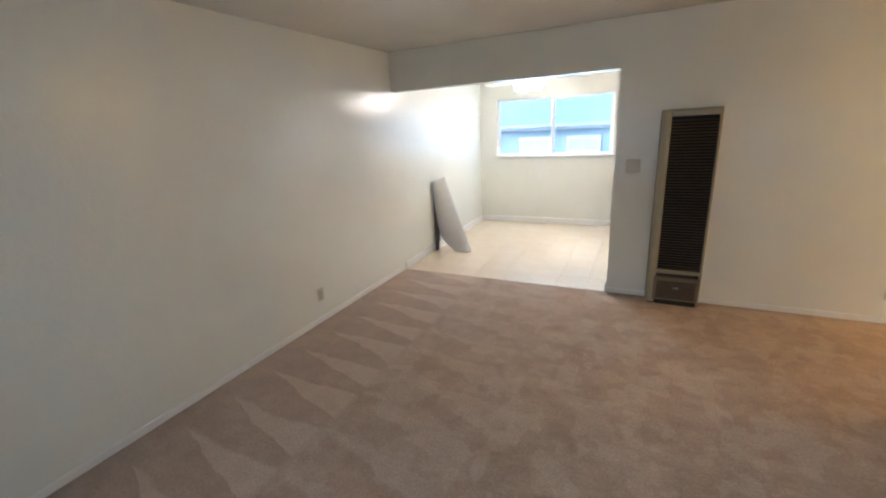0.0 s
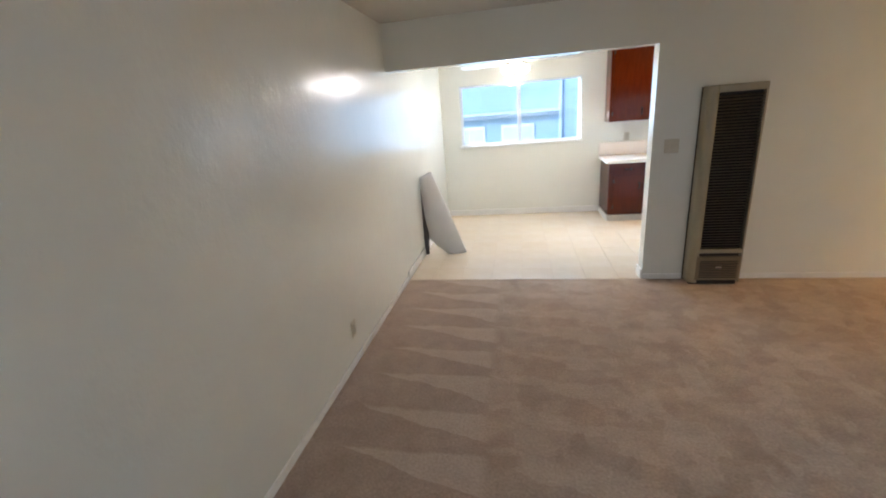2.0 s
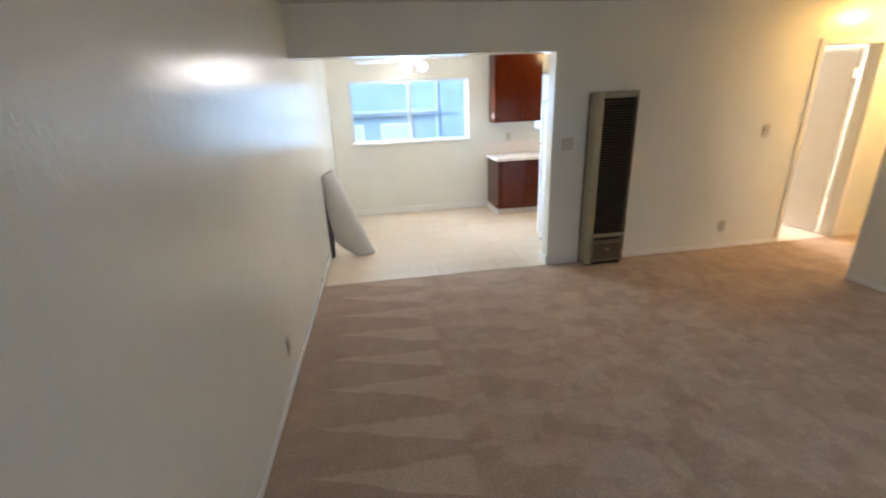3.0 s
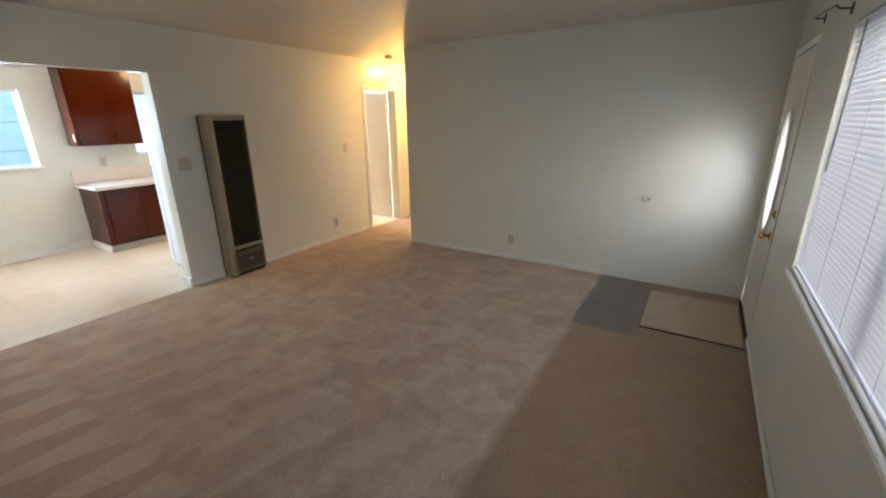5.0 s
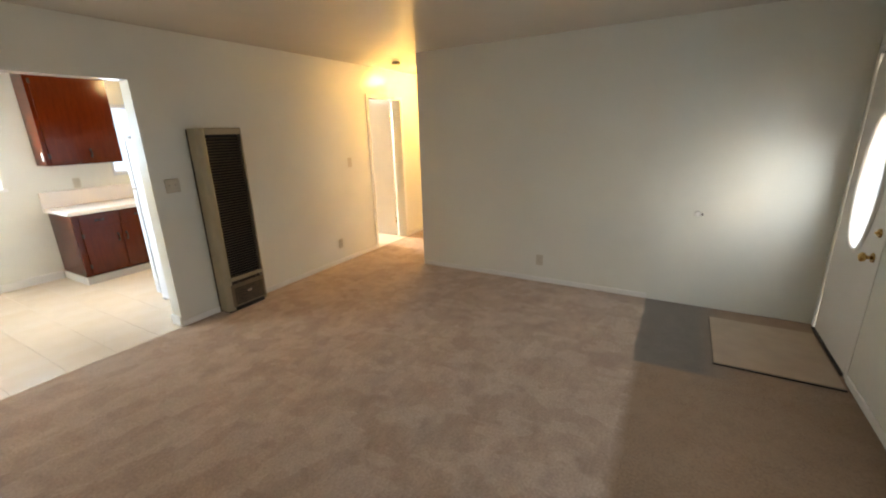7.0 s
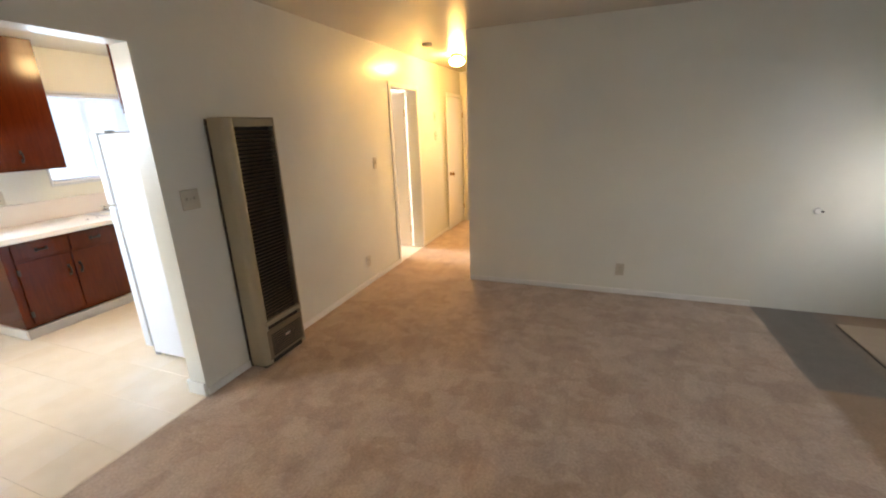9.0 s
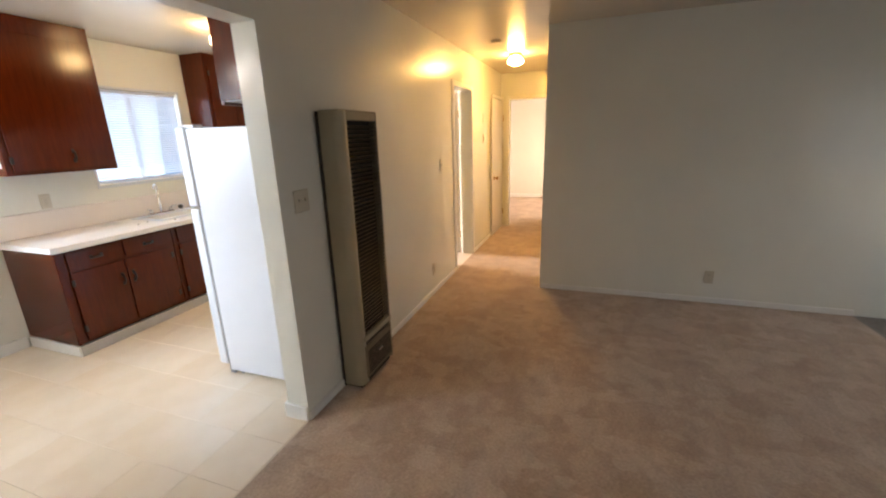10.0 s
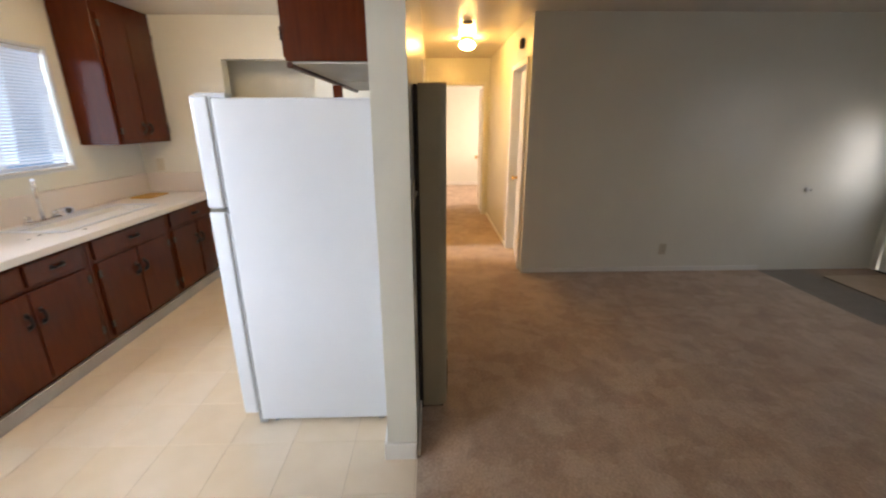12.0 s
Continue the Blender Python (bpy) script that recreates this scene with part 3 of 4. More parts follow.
def wall_heater():
    x0, x1, yb, yf, z0, z1 = 0.135, 0.548, 4.197, 4.05, 0.02, 1.67
    h = thing("wall_heater", "tall beige enamel gas wall heater with dark louvred grille", "heater", ((x0 + x1) / 2, yb, 0))
    ox, oy = h.location.x, h.location.y
    w = (x1 - x0) / 2
    dep = yb - yf
    # dark plate paints the shade line behind the casing
    part("back_plate", B(-w - 0.004, w + 0.003, -0.018, -0.001, 0.005, z1, bevel=0.003), NEAR_BLACK, h, "dark plate for the shaded gap behind the casing")
    # casing: a bowed-corner shell open at the front
    def shell(zlo, zhi, front, r=0.045):
        bm = bmesh.new()
        pts = [(-w, -0.02), (-w, -dep + r)]
        for k in range(1, 7):
            t = k / 6 * math.pi / 2
            pts.append((-w + r - r * math.cos(t), -dep + r - r * math.sin(t)))
        pts.append((-w + front, -dep))
        pts.append((-w + front, -dep + 0.02))
        full = pts
        lo, hi = [[bm.verts.new((px, py, z)) for px, py in full] for z in (zlo, zhi)]
        for a in range(len(full) - 1):
            bm.faces.new((lo[a], lo[a + 1], hi[a + 1], hi[a]))
        bmesh.ops.recalc_face_normals(bm, faces=bm.faces[:])
        return bm
    part("side_panel", shell(z0, z1, 0.07), HEATER, h, smooth=True)
    part("side_panel", B(w - 0.016, w, -dep, -0.02, z0, z1 - 0.004, bevel=0.004), HEATER, h)
    part("top_cap", B(-w, w, -dep, -0.02, z1 - 0.004, z1 + 0.006, bevel=0.004), HEATER, h)
    part("front_rail", B(-w + 0.07, w - 0.016, -dep - 0.001, -dep + 0.02, z1 - 0.05, z1 - 0.004, bevel=0.003), HEATER, h)
    part("front_rail", B(-w + 0.05, w - 0.006, -dep - 0.008, -dep + 0.02, 0.3, 0.335, bevel=0.004), HEATER, h)
    part("inside", B(-w + 0.05, w - 0.016, -dep + 0.045, -dep + 0.055, 0.05, z1 - 0.03), NEAR_BLACK, h, "dark interior")
    bm = bmesh.new()
    fl, fr = -w + 0.071, w - 0.017
    vs = [bm.verts.new(c) for c in ((fl, -0.004, 0.007), (fr, -0.004, 0.007), (fr, 0.0, 0.0095), (fl, 0.0, 0.0095), (fl, 0.022, -0.006), (fr, 0.022, -0.006))]
    bm.faces.new((vs[0], vs[1], vs[2], vs[3])), bm.faces.new((vs[3], vs[2], vs[5], vs[4]))
    bmesh.ops.solidify(bm, geom=bm.faces[:], thickness=0.0015)
    me = mesh_of("louvre", bm, HEATER_DARK)
    n = 52
    for k in range(n):
        lv = new("louvre", me)
        lv.parent, lv.location = h, (0, -dep + 0.004, 0.345 + k * (z1 - 0.06 - 0.345) / n)
    # lower control door with its own finer slots
    cd = part("control_door", B(-w + 0.05, w - 0.008, -dep - 0.004, -dep + 0.016, 0.045, 0.268, bevel=0.006), HEATER_DARK, h, "dark slotted lower access door")
    me2 = mesh_of("slot", B(-w + 0.08, w - 0.035, -0.002, 0.002, -0.0045, 0.0045), NEAR_BLACK)
    for k in range(10):
        sl = new("slot", me2)
        sl.parent, sl.location = cd, (0, -dep - 0.0045, 0.075 + k * 0.0165)
    part("latch", B(0.0, 0.05, -dep - 0.012, -dep - 0.006, 0.16, 0.178, bevel=0.003), CHROME, cd, "small metal latch")
    # dark strip paints the shade between control door and rail
    part("shadow_gap", B(-w + 0.04, w - 0.04, -dep + 0.006, -dep + 0.012, 0.27, 0.3), NEAR_BLACK, h)
    part("base", B(-w + 0.02, w - 0.02, -dep + 0.02, -0.02, 0.0, 0.03), NEAR_BLACK, h, "dark recessed base")


wall_heater()


def plate(name, label, category, at, normal, kind="outlet", gang=1):
    """An ivory cover plate; its face looks along normal."""
    p = thing(name, label, category, at)
    n = Vector(normal)
    p.rotation_euler = Vector((0, -1, 0)).rotation_difference(n).to_euler() if n.y < 0.5 else (0, 0, math.pi)
    w = 0.036 * gang + 0.0 if gang == 1 else 0.058
    part("cover_plate", B(-w, w, -0.007, -0.001, -0.058, 0.058, bevel=0.003), PLATE, p)
    if kind == "outlet":
        for dz in (-0.021, 0.021):
            rc = part("receptacle", B(-0.017, 0.017, -0.009, -0.006, dz - 0.014, dz + 0.014, bevel=0.003), PLATE, p)
            for dx in (-0.006, 0.006):
                part("slot", B(dx - 0.0012, dx + 0.0012, -0.0098, -0.0085, dz - 0.004, dz + 0.006), PLATE_DARK, rc)
    elif kind == "switch":
        for g in range(gang):
            gx = 0 if gang == 1 else (-0.023 + 0.046 * g)
            part("toggle", B(gx - 0.005, gx + 0.005, -0.017, -0.006, -0.004, 0.012, bevel=0.002), PLATE, p)
    part("screw", rod(bmesh.new(), (0, -0.0085, 0), (0, -0.006, 0), 0.003, segs=8), PLATE_DARK, p)
    return p


OUT = "ivory duplex wall outlet above the baseboard"
plate("wall_outlet", OUT, "outlet", (-2.499, 2.734, 0.259), (1, 0, 0))
plate("wall_outlet", OUT, "outlet", (2.209, 1.746, 0.243), (-1, 0, 0))
plate("wall_outlet", OUT, "outlet", (1.793, 4.199, 0.252), (0, -1, 0))
plate("light_switch", "ivory double switch plate beside the dining opening", "switch", (-0.056, 4.199, 1.222), (0, -1, 0), "switch", 2)
plate("light_switch", "ivory single switch plate on the hall wall", "switch", (2.088, 4.199, 1.243), (0, -1, 0), "switch")
plate("wall_outlet", "ivory duplex outlet above the kitchen backsplash", "outlet", (0.227, 6.929, 1.11), (0, -1, 0))
plate("wall_outlet", "ivory duplex outlet above the kitchen backsplash", "outlet", (2.369, 6.767, 1.12), (-1, 0, 0))
plate("thermostat", "small ivory wall thermostat in the hall", "thermostat", (3.85, 4.199, 1.73), (0, -1, 0), "plain")
plate("light_switch", "ivory single switch plate on the hall wall", "switch", (3.85, 4.199, 1.47), (0, -1, 0), "switch")

stop = thing("door_stop", "round white wall bumper with dark screw hole", "door stop", (2.209, 0.364, 0.847))
part("bumper", rod(bmesh.new(), (-0.001, 0.012, 0), (-0.012, 0.012, 0), 0.026, 0.02, 24), TRIM, stop)
part("hole", rod(bmesh.new(), (-0.001, -0.022, -0.004), (-0.006, -0.022, -0.004), 0.009, segs=12), NEAR_BLACK, stop, "dark hole in the plaster")

mat = thing("door_mat", "beige carpet remnant used as a door mat", "mat", (1.58, -0.145, 0.0))
part("mat_body", B(-0.4, 0.4, -0.34, 0.34, 0.007, 0.017, bevel=0.004), MAT, mat)
# two dark pieces paint the shade along the mat's edges
part("mat_edge_shade", B(-0.402, 0.402, -0.342, 0.342, 0.001, 0.007, bevel=0.002), SHADE_DARK, mat, "dark backing painting the shade round the mat edge")
part("cut_edge_shade", B(-0.406, -0.4, -0.346, 0.346, 0.001, 0.009), NEAR_BLACK, mat, "dark strip painting shade along the cut edge")

# curtain hooks left over the front door
hook = thing("curtain_bracket", "dark bent metal curtain bracket above the front window", "bracket", (0.95, -0.52, 2.1))
bm = bmesh.new()
pts = [(0.36, 0.004, 0.03), (0.36, 0.05, 0.035), (0.1, 0.055, 0.02), (-0.24, 0.055, -0.01), (-0.28, 0.05, -0.03), (-0.28, 0.004, -0.035)]
for a, b in zip(pts, pts[1:]):
    rod(bm, a, b, 0.004, segs=8)
part("rod", bm, HANDLE, hook)
for k, z in ((0.36, 0.03), (-0.28, -0.035)):
    part("base_plate", B(k - 0.012, k + 0.012, 0.0, 0.006, z - 0.025, z + 0.025, bevel=0.002), HANDLE, hook)

# ---- hall ----
hl = thing("ceiling_lamp", "small frosted glass dome lamp glowing warm in the hall", "ceiling lamp", (3.395, 3.7, H))
part("canopy", lathe(bmesh.new(), [(0.075, -0.001), (0.075, -0.012), (0.05, -0.03), (0.045, -0.04)], (0, 0, 0)), BRASS, hl, "thin brass collar", smooth=True)
part("shade", lathe(bmesh.new(), [(0.045, -0.035), (0.075, -0.05), (0.092, -0.078), (0.082, -0.108), (0.05, -0.126), (0.01, -0.132)], (0, 0, 0)), LAMP_HALL, hl, "lit frosted glass dome", smooth=True)
sd = thing("smoke_detector", "small round ceiling detector in the hall", "detector", (2.6, 3.76, H))
part("body", lathe(bmesh.new(), [(0.05, -0.001), (0.05, -0.02), (0.035, -0.03), (0.01, -0.032)], (0, 0, 0)), PLATE, sd, smooth=True)
ch = thing("door_chime", "small dark box high on the hall wall", "chime", (2.62, 3.211, 2.23))
part("box", B(-0.035, 0.035, 0.0, 0.03, -0.045, 0.045, bevel=0.006), PLATE_DARK, ch)
part("cover", B(-0.028, 0.028, 0.03, 0.036, -0.036, 0.036, bevel=0.004), NEAR_BLACK, ch)

# ---- kitchen things ----


def handle(parent, x, y, z, upright=True, face=-1):
    """A small cast pull, bowed clear of the door; face: which way along y it sticks out."""
    L = 0.036
    pts = [(-L, 0), (-L * 0.8, 0.02), (0, 0.026), (L * 0.8, 0.02), (L, 0)]
    bm = bmesh.new()
    for (a, d0), (b, d1) in zip(pts, pts[1:]):
        pa, pb = ((0, face * d0, a), (0, face * d1, b)) if upright else ((a, face * d0, 0), (b, face * d1, 0))
        rod(bm, Vector(pa) + Vector((x, y, z)), Vector(pb) + Vector((x, y, z)), 0.007, segs=8)
    for s in (-1, 1):
        c = Vector((x, y + face * 0.002, z)) + (Vector((0, 0, s * L)) if upright else Vector((s * L, 0, 0)))
        box(bm, c.x - 0.011, c.x + 0.011, c.y - 0.002, c.y + 0.002, c.z - 0.016, c.z + 0.016, bevel=0.002)
    return part("handle", bm, HANDLE, parent, "dark bronze pull")


def fronted(name, label, x0, x1, y0, y1, z0, z1, fronts, face=-1, group=""):
    """A cabinet box with slab fronts: (kind, x0, x1, z0, z1, handle x, handle z)."""
    c = thing(name, label, "cabinet", ((x0 + x1) / 2, (y0 + y1) / 2, z0), group=group)
    o = Vector(c.location)
    part("body", B(x0 - o.x, x1 - o.x, y0 - o.y, y1 - o.y, 0, z1 - z0, bevel=0.002), WOOD, c)
    yf = (y0 if face < 0 else y1) - o.y
    for kind, a0, a1, b0, b1, hx, hz in fronts:
        ys = sorted((yf + face * 0.0005, yf + face * 0.017))
        f = part(kind, B(a0 - o.x, a1 - o.x, ys[0], ys[1], b0 - o.z, b1 - o.z, bevel=0.004, segs=2), WOOD, c)
        handle(f, hx - o.x, yf + face * 0.017, hz - o.z, kind == "door", face)
        if kind == "door":
            hgx = a0 + 0.004 if hx > (a0 + a1) / 2 else a1 - 0.004
            for hq in (b0 + 0.06, b1 - 0.1):
                part("hinge", B(hgx - 0.012 - o.x, hgx + 0.012 - o.x, min(yf + face * 0.016, yf + face * 0.021), max(yf + face * 0.016, yf + face * 0.021), hq - o.z, hq + 0.05 - o.z, bevel=0.002), HANDLE, f)
    return c


LB = "dark cherry-stained base cabinet under the pale countertop"
YF = 6.315
CT = 0.812
fronted("base_cabinet", LB, -0.12, 0.757, YF, 6.925, 0.09, CT,
        [("drawer", -0.06, 0.318, 0.665, 0.785, 0.13, 0.725), ("drawer", 0.338, 0.72, 0.665, 0.785, 0.53, 0.725), ("door", -0.06, 0.313, 0.12, 0.64, 0.275, 0.49), ("door", 0.323, 0.72, 0.12, 0.64, 0.36, 0.49)], group="base cabinets")
fronted("base_cabinet", LB, 0.761, 1.571, YF, 6.925, 0.09, CT,
        [("drawer", 0.8, 1.535, 0.665, 0.785, 1.17, 0.725), ("door", 0.8, 1.163, 0.12, 0.64, 1.125, 0.49), ("door", 1.173, 1.535, 0.12, 0.64, 1.21, 0.49)], group="base cabinets")
fronted("base_cabinet", LB, 1.575, 2.366, YF, 6.925, 0.09, CT,
        [("drawer", 1.61, 2.33, 0.665, 0.785, 1.97, 0.725), ("door", 1.61, 1.965, 0.12, 0.64, 1.93, 0.49), ("door", 1.975, 2.33, 0.12, 0.64, 2.01, 0.49)], group="base cabinets")
trim_run("toe_board", [(-0.135, -0.121, 6.298, 6.91, 0.002, 0.088), ], TRIM, "white painted board at the cabinet base", "trim")
trim_run("toe_strip", [(-0.12, 2.36, 6.298, 6.314, 0.002, 0.085)], TOE, "grey vinyl toe strip under the base cabinets", "trim")
UB = "dark cherry-stained wall cabinet reaching the ceiling"
fronted("wall_cabinet", UB + " beside the kitchen window", -0.09, 0.64, 6.62, 6.926, 1.34, H - 0.003,
        [("door", -0.055, 0.61, 1.36, 2.3, 0.33, 1.46)], group="wall cabinets")
fronted("wall_cabinet", UB + " in the corner", 1.685, 2.366, 6.62, 6.926, 1.34, H - 0.003,
        [("door", 1.72, 2.02, 1.36, 2.3, 1.985, 1.46), ("door", 2.03, 2.335, 1.36, 2.3, 2.065, 1.46)], group="wall cabinets")
fronted("wall_cabinet", UB + " above the refrigerator", 0.0, 0.757, 4.338, 4.685, 1.742, H - 0.003,
        [("door", 0.03, 0.373, 1.76, 2.3, 0.34, 1.83), ("door", 0.383, 0.725, 1.76, 2.3, 0.415, 1.83)], face=1, group="wall cabinets")
fronted("wall_cabinet", UB + " past the refrigerator", 0.761, 1.52, 4.338, 4.685, 1.742, H - 0.003,
        [("door", 0.79, 1.133, 1.76, 2.3, 1.1, 1.83), ("door", 1.143, 1.49, 1.76, 2.3, 1.175, 1.83)], face=1, group="wall cabinets")
for hood_x, w in ((0.0, 0.757), (0.761, 0.759)):
    wb = thing("cabinet_underside", "pale unpainted panel and dark rail under the refrigerator wall cabinet", "panel", (hood_x + w / 2, 4.51, 1.741))
    part("panel", B(-w / 2 + 0.004, w / 2 - 0.004, -0.17, 0.15, -0.008, -0.001), TOE, wb)
    part("front_rail", B(-w / 2 + 0.002, w / 2 - 0.002, 0.151, 0.173, -0.022, -0.001, bevel=0.002), WOOD_EDGE, wb, "dark stained lower rail")
fp = thing("filler_panel", "narrow cherry-stained filler panel beside the refrigerator", "panel", (0.785, 4.66, 0))
part("board", B(-0.01, 0.01, -0.03, 0.024, 0.0, 1.715, bevel=0.002), WOOD, fp)

tag = thing("cabinet_tag", "small pale paper tag stuck to the cabinet side", "tag", (-0.091, 6.675, 1.44))
part("paper", B(-0.002, 0.0, -0.022, 0.022, -0.045, 0.045), TOE, tag)

# countertop with the sink cut out
SX0, SX1, SY0, SY1 = 0.78, 1.7, 6.42, 6.76
ct = thing("countertop", "pale pinkish-white laminate countertop with backsplash", "countertop", (1.1, 6.6, 0.815))
bm = bmesh.new()
for q in ((-0.155, SX0 + 0.02, 6.268, 6.927), (SX1 - 0.02, 2.366, 6.268, 6.927), (SX0 + 0.02, SX1 - 0.02, 6.268, SY0 + 0.02), (SX0 + 0.02, SX1 - 0.02, SY1 - 0.02, 6.927)):
    box(bm, q[0] - 1.1, q[1] - 1.1, q[2] - 6.6, q[3] - 6.6, 0, 0.038)
part("worktop", bm, COUNTER, ct)
part("front_edge", B(-0.157 - 1.1, 2.366 - 1.1, 6.261 - 6.6, 6.2675 - 6.6, -0.004, 0.0385, bevel=0.003), COUNTER, ct)
part("backsplash", B(-0.155 - 1.1, 2.35 - 1.1, 6.907 - 6.6, 6.9265 - 6.6, 0.039, 0.225, bevel=0.005), COUNTER, ct)
part("backsplash", B(2.349 - 1.1, 2.366 - 1.1, 6.31 - 6.6, 6.906 - 6.6, 0.039, 0.225, bevel=0.005), COUNTER, ct)
sink = thing("kitchen_sink", "white enamelled drop-in sink set in the countertop", "sink", ((SX0 + SX1) / 2, (SY0 + SY1) / 2, 0.853))
bm = bmesh.new()
sw, sh = (SX1 - SX0) / 2, (SY1 - SY0) / 2
for q in ((-sw, sw, -sh, -sh + 0.03), (-sw, sw, sh - 0.03, sh + 0.07), (-sw, -sw + 0.03, -sh + 0.03, sh - 0.03), (sw - 0.03, sw, -sh + 0.03, sh - 0.03)):
    box(bm, *q, 0.0005, 0.01, bevel=0.003)
part("rim", bm, ENAMEL, sink)
for s0, s1 in ((-sw + 0.03, sw - 0.03),):
    bm = B(s0, s1, -sh + 0.03, sh - 0.03, -0.034, -0.03)
    for q in ((s0, s1, -sh + 0.03, -sh + 0.036), (s0, s1, sh - 0.036, sh - 0.03), (s0, s0 + 0.006, -sh + 0.036, sh - 0.036), (s1 - 0.006, s1, -sh + 0.036, sh - 0.036)):
        box(bm, *q, -0.0299, 0.0002)
    part("basin", bm, TRIM, sink)
fc = thing("faucet", "chrome two-handle kitchen faucet with upright spout and strainer", "faucet", (1.06, 6.8, 0.863))
part("deck_plate", B(-0.13, 0.13, -0.025, 0.025, 0.0005, 0.018, bevel=0.006), CHROME, fc)
bm = bmesh.new()
pts = [(0, 0, 0.015), (0, 0, 0.24), (-0.01, -0.01, 0.272), (-0.03, -0.03, 0.288), (-0.06, -0.06, 0.288), (-0.082, -0.082, 0.272), (-0.088, -0.088, 0.25)]
for a, b in zip(pts, pts[1:]):
    rod(bm, a, b, 0.012, segs=12)
part("spout", bm, CHROME, fc, smooth=True)
for s in (-1, 1):
    part("tap", rod(rod(bmesh.new(), (s * 0.1, 0, 0.016), (s * 0.1, 0, 0.05), 0.02, 0.016), (s * 0.1, 0, 0.05), (s * 0.15, -0.03, 0.062), 0.009, 0.007, 10), CHROME, fc, "chrome lever tap", smooth=True)
strainer = part("strainer", rod(bmesh.new(), (0.215, 0.004, 0.031), (0.206, -0.008, 0.034), 0.03, 0.027, 20), CHROME, fc, "round chrome sink strainer leaning by the taps")
part("mesh", rod(bmesh.new(), (0.2065, -0.0073, 0.034), (0.2045, -0.01, 0.0345), 0.021, segs=16), NEAR_BLACK, strainer, "dark strainer mesh")
pp = thing("paper_sheet", "crumpled white paper lying on the countertop", "paper", (0.55, 6.76, 0.8535))
bm = bmesh.new()
bmesh.ops.create_grid(bm, x_segments=10, y_segments=8, size=0.5, matrix=Matrix.Diagonal((0.17, 0.11, 1, 1)))
for v in bm.verts:
    v.co.z = 0.003 + 0.012 * abs(noise.noise(v.co * 22))
bmesh.ops.solidify(bm, geom=bm.faces[:], thickness=0.0008)
part("sheet", bm, PAPER, pp)
for cx, cy in ((0.62, 6.5), (0.72, 6.53), (0.86, 6.365)):
    cr = thing("crumb", "small dark crumb on the pale countertop", "crumb", (cx, cy, 0.8535), group="crumbs on the counter")
    part("bit", lathe(bmesh.new(), [(0.004, 0), (0.008, 0.002), (0.007, 0.005), (0.002, 0.007)], (0, 0, 0), 7), HANDLE, cr)
cb = thing("cutting_board", "thin yellow board lying in the counter corner", "board", (2.1, 6.75, 0.8535))
part("board", B(-0.13, 0.13, -0.09, 0.09, 0.0, 0.012, bevel=0.004), tinted("yellow_board", (0.6, 0.33, 0.06), 0.5), cb)


def refrigerator():
    x0, x1, yb, yd, yf, z1 = 0.03, 0.735, 4.342, 5.015, 5.1, 1.62
    r = thing("refrigerator", "white two-door top-freezer refrigerator", "refrigerator", ((x0 + x1) / 2, (yb + yd) / 2, 0))
    o = Vector(r.location)
    part("cabinet", B(x0 - o.x, x1 - o.x, yb - o.y, yd - o.y, 0.035, z1 - 0.01, bevel=0.008, segs=2), ENAMEL, r)
    for nm, a, b in (("freezer_door", 1.153, z1), ("door", 0.075, 1.138)):
        d = part(nm, B(x0 - 0.004 - o.x, x1 + 0.004 - o.x, yd + 0.012 - o.y, yf - o.y, a, b, bevel=0.014, segs=3), ENAMEL, r)
        part("gasket", B(x0 + 0.004 - o.x, x1 - 0.004 - o.x, yd - o.y, yd + 0.012 - o.y, a + 0.008, b - 0.008), SEAL, d, "grey rubber door gasket")
        zc = (a + 0.04, a + 0.34) if nm == "freezer_door" else (b - 0.45, b - 0.04)
        part("handle", B(x1 - 0.06 - o.x, x1 - 0.03 - o.x, yf - o.y, yf + 0.035 - o.y, zc[0], zc[1], bevel=0.01, segs=2), ENAMEL, d)
    part("hinge_cap", B(x0 + 0.005 - o.x, x0 + 0.07 - o.x, yd - 0.06 - o.y, yf - 0.02 - o.y, z1 - 0.009, z1 + 0.01, bevel=0.004), ENAMEL, r, "white plastic hinge cover")
    part("centre_hinge", B(x0 - 0.002 - o.x, x0 + 0.05 - o.x, yd + 0.005 - o.y, yf - 0.01 - o.y, 1.139, 1.152), CHROME, r, "metal middle hinge")
    part("kick_grille", B(x0 + 0.01 - o.x, x1 - 0.01 - o.x, yd - 0.02 - o.y, yd + 0.02 - o.y, 0.005, 0.07, bevel=0.004), SEAL, r, "grey kick grille")
    for sx in (x0 + 0.05, x1 - 0.05):
        for sy in (yb + 0.06, yd - 0.06):
            part("foot", rod(bmesh.new(), (sx - o.x, sy - o.y, 0), (sx - o.x, sy - o.y, 0.04), 0.018), SEAL, r)


refrigerator()

# ceiling fan in the dining area
fan = thing("ceiling_fan", "white ceiling fan with four lit frosted shades", "ceiling fan", (-1.35, 5.6, H))
part("canopy", lathe(bmesh.new(), [(0.065, -0.001), (0.065, -0.02), (0.03, -0.05), (0.012, -0.055), (0.012, -0.1)], (0, 0, 0)), FANWHITE, fan, smooth=True)
part("motor", lathe(bmesh.new(), [(0.03, -0.09), (0.1, -0.105), (0.115, -0.16), (0.115, -0.24), (0.08, -0.27), (0.05, -0.285), (0.05, -0.32), (0.02, -0.33)], (0, 0, 0)), FANWHITE, fan, smooth=True)
bm = bmesh.new()
outline = [(0.13, -0.03), (0.2, -0.055), (0.6, -0.068), (0.655, -0.045), (0.665, 0.0), (0.655, 0.045), (0.6, 0.068), (0.2, 0.055), (0.13, 0.03)]
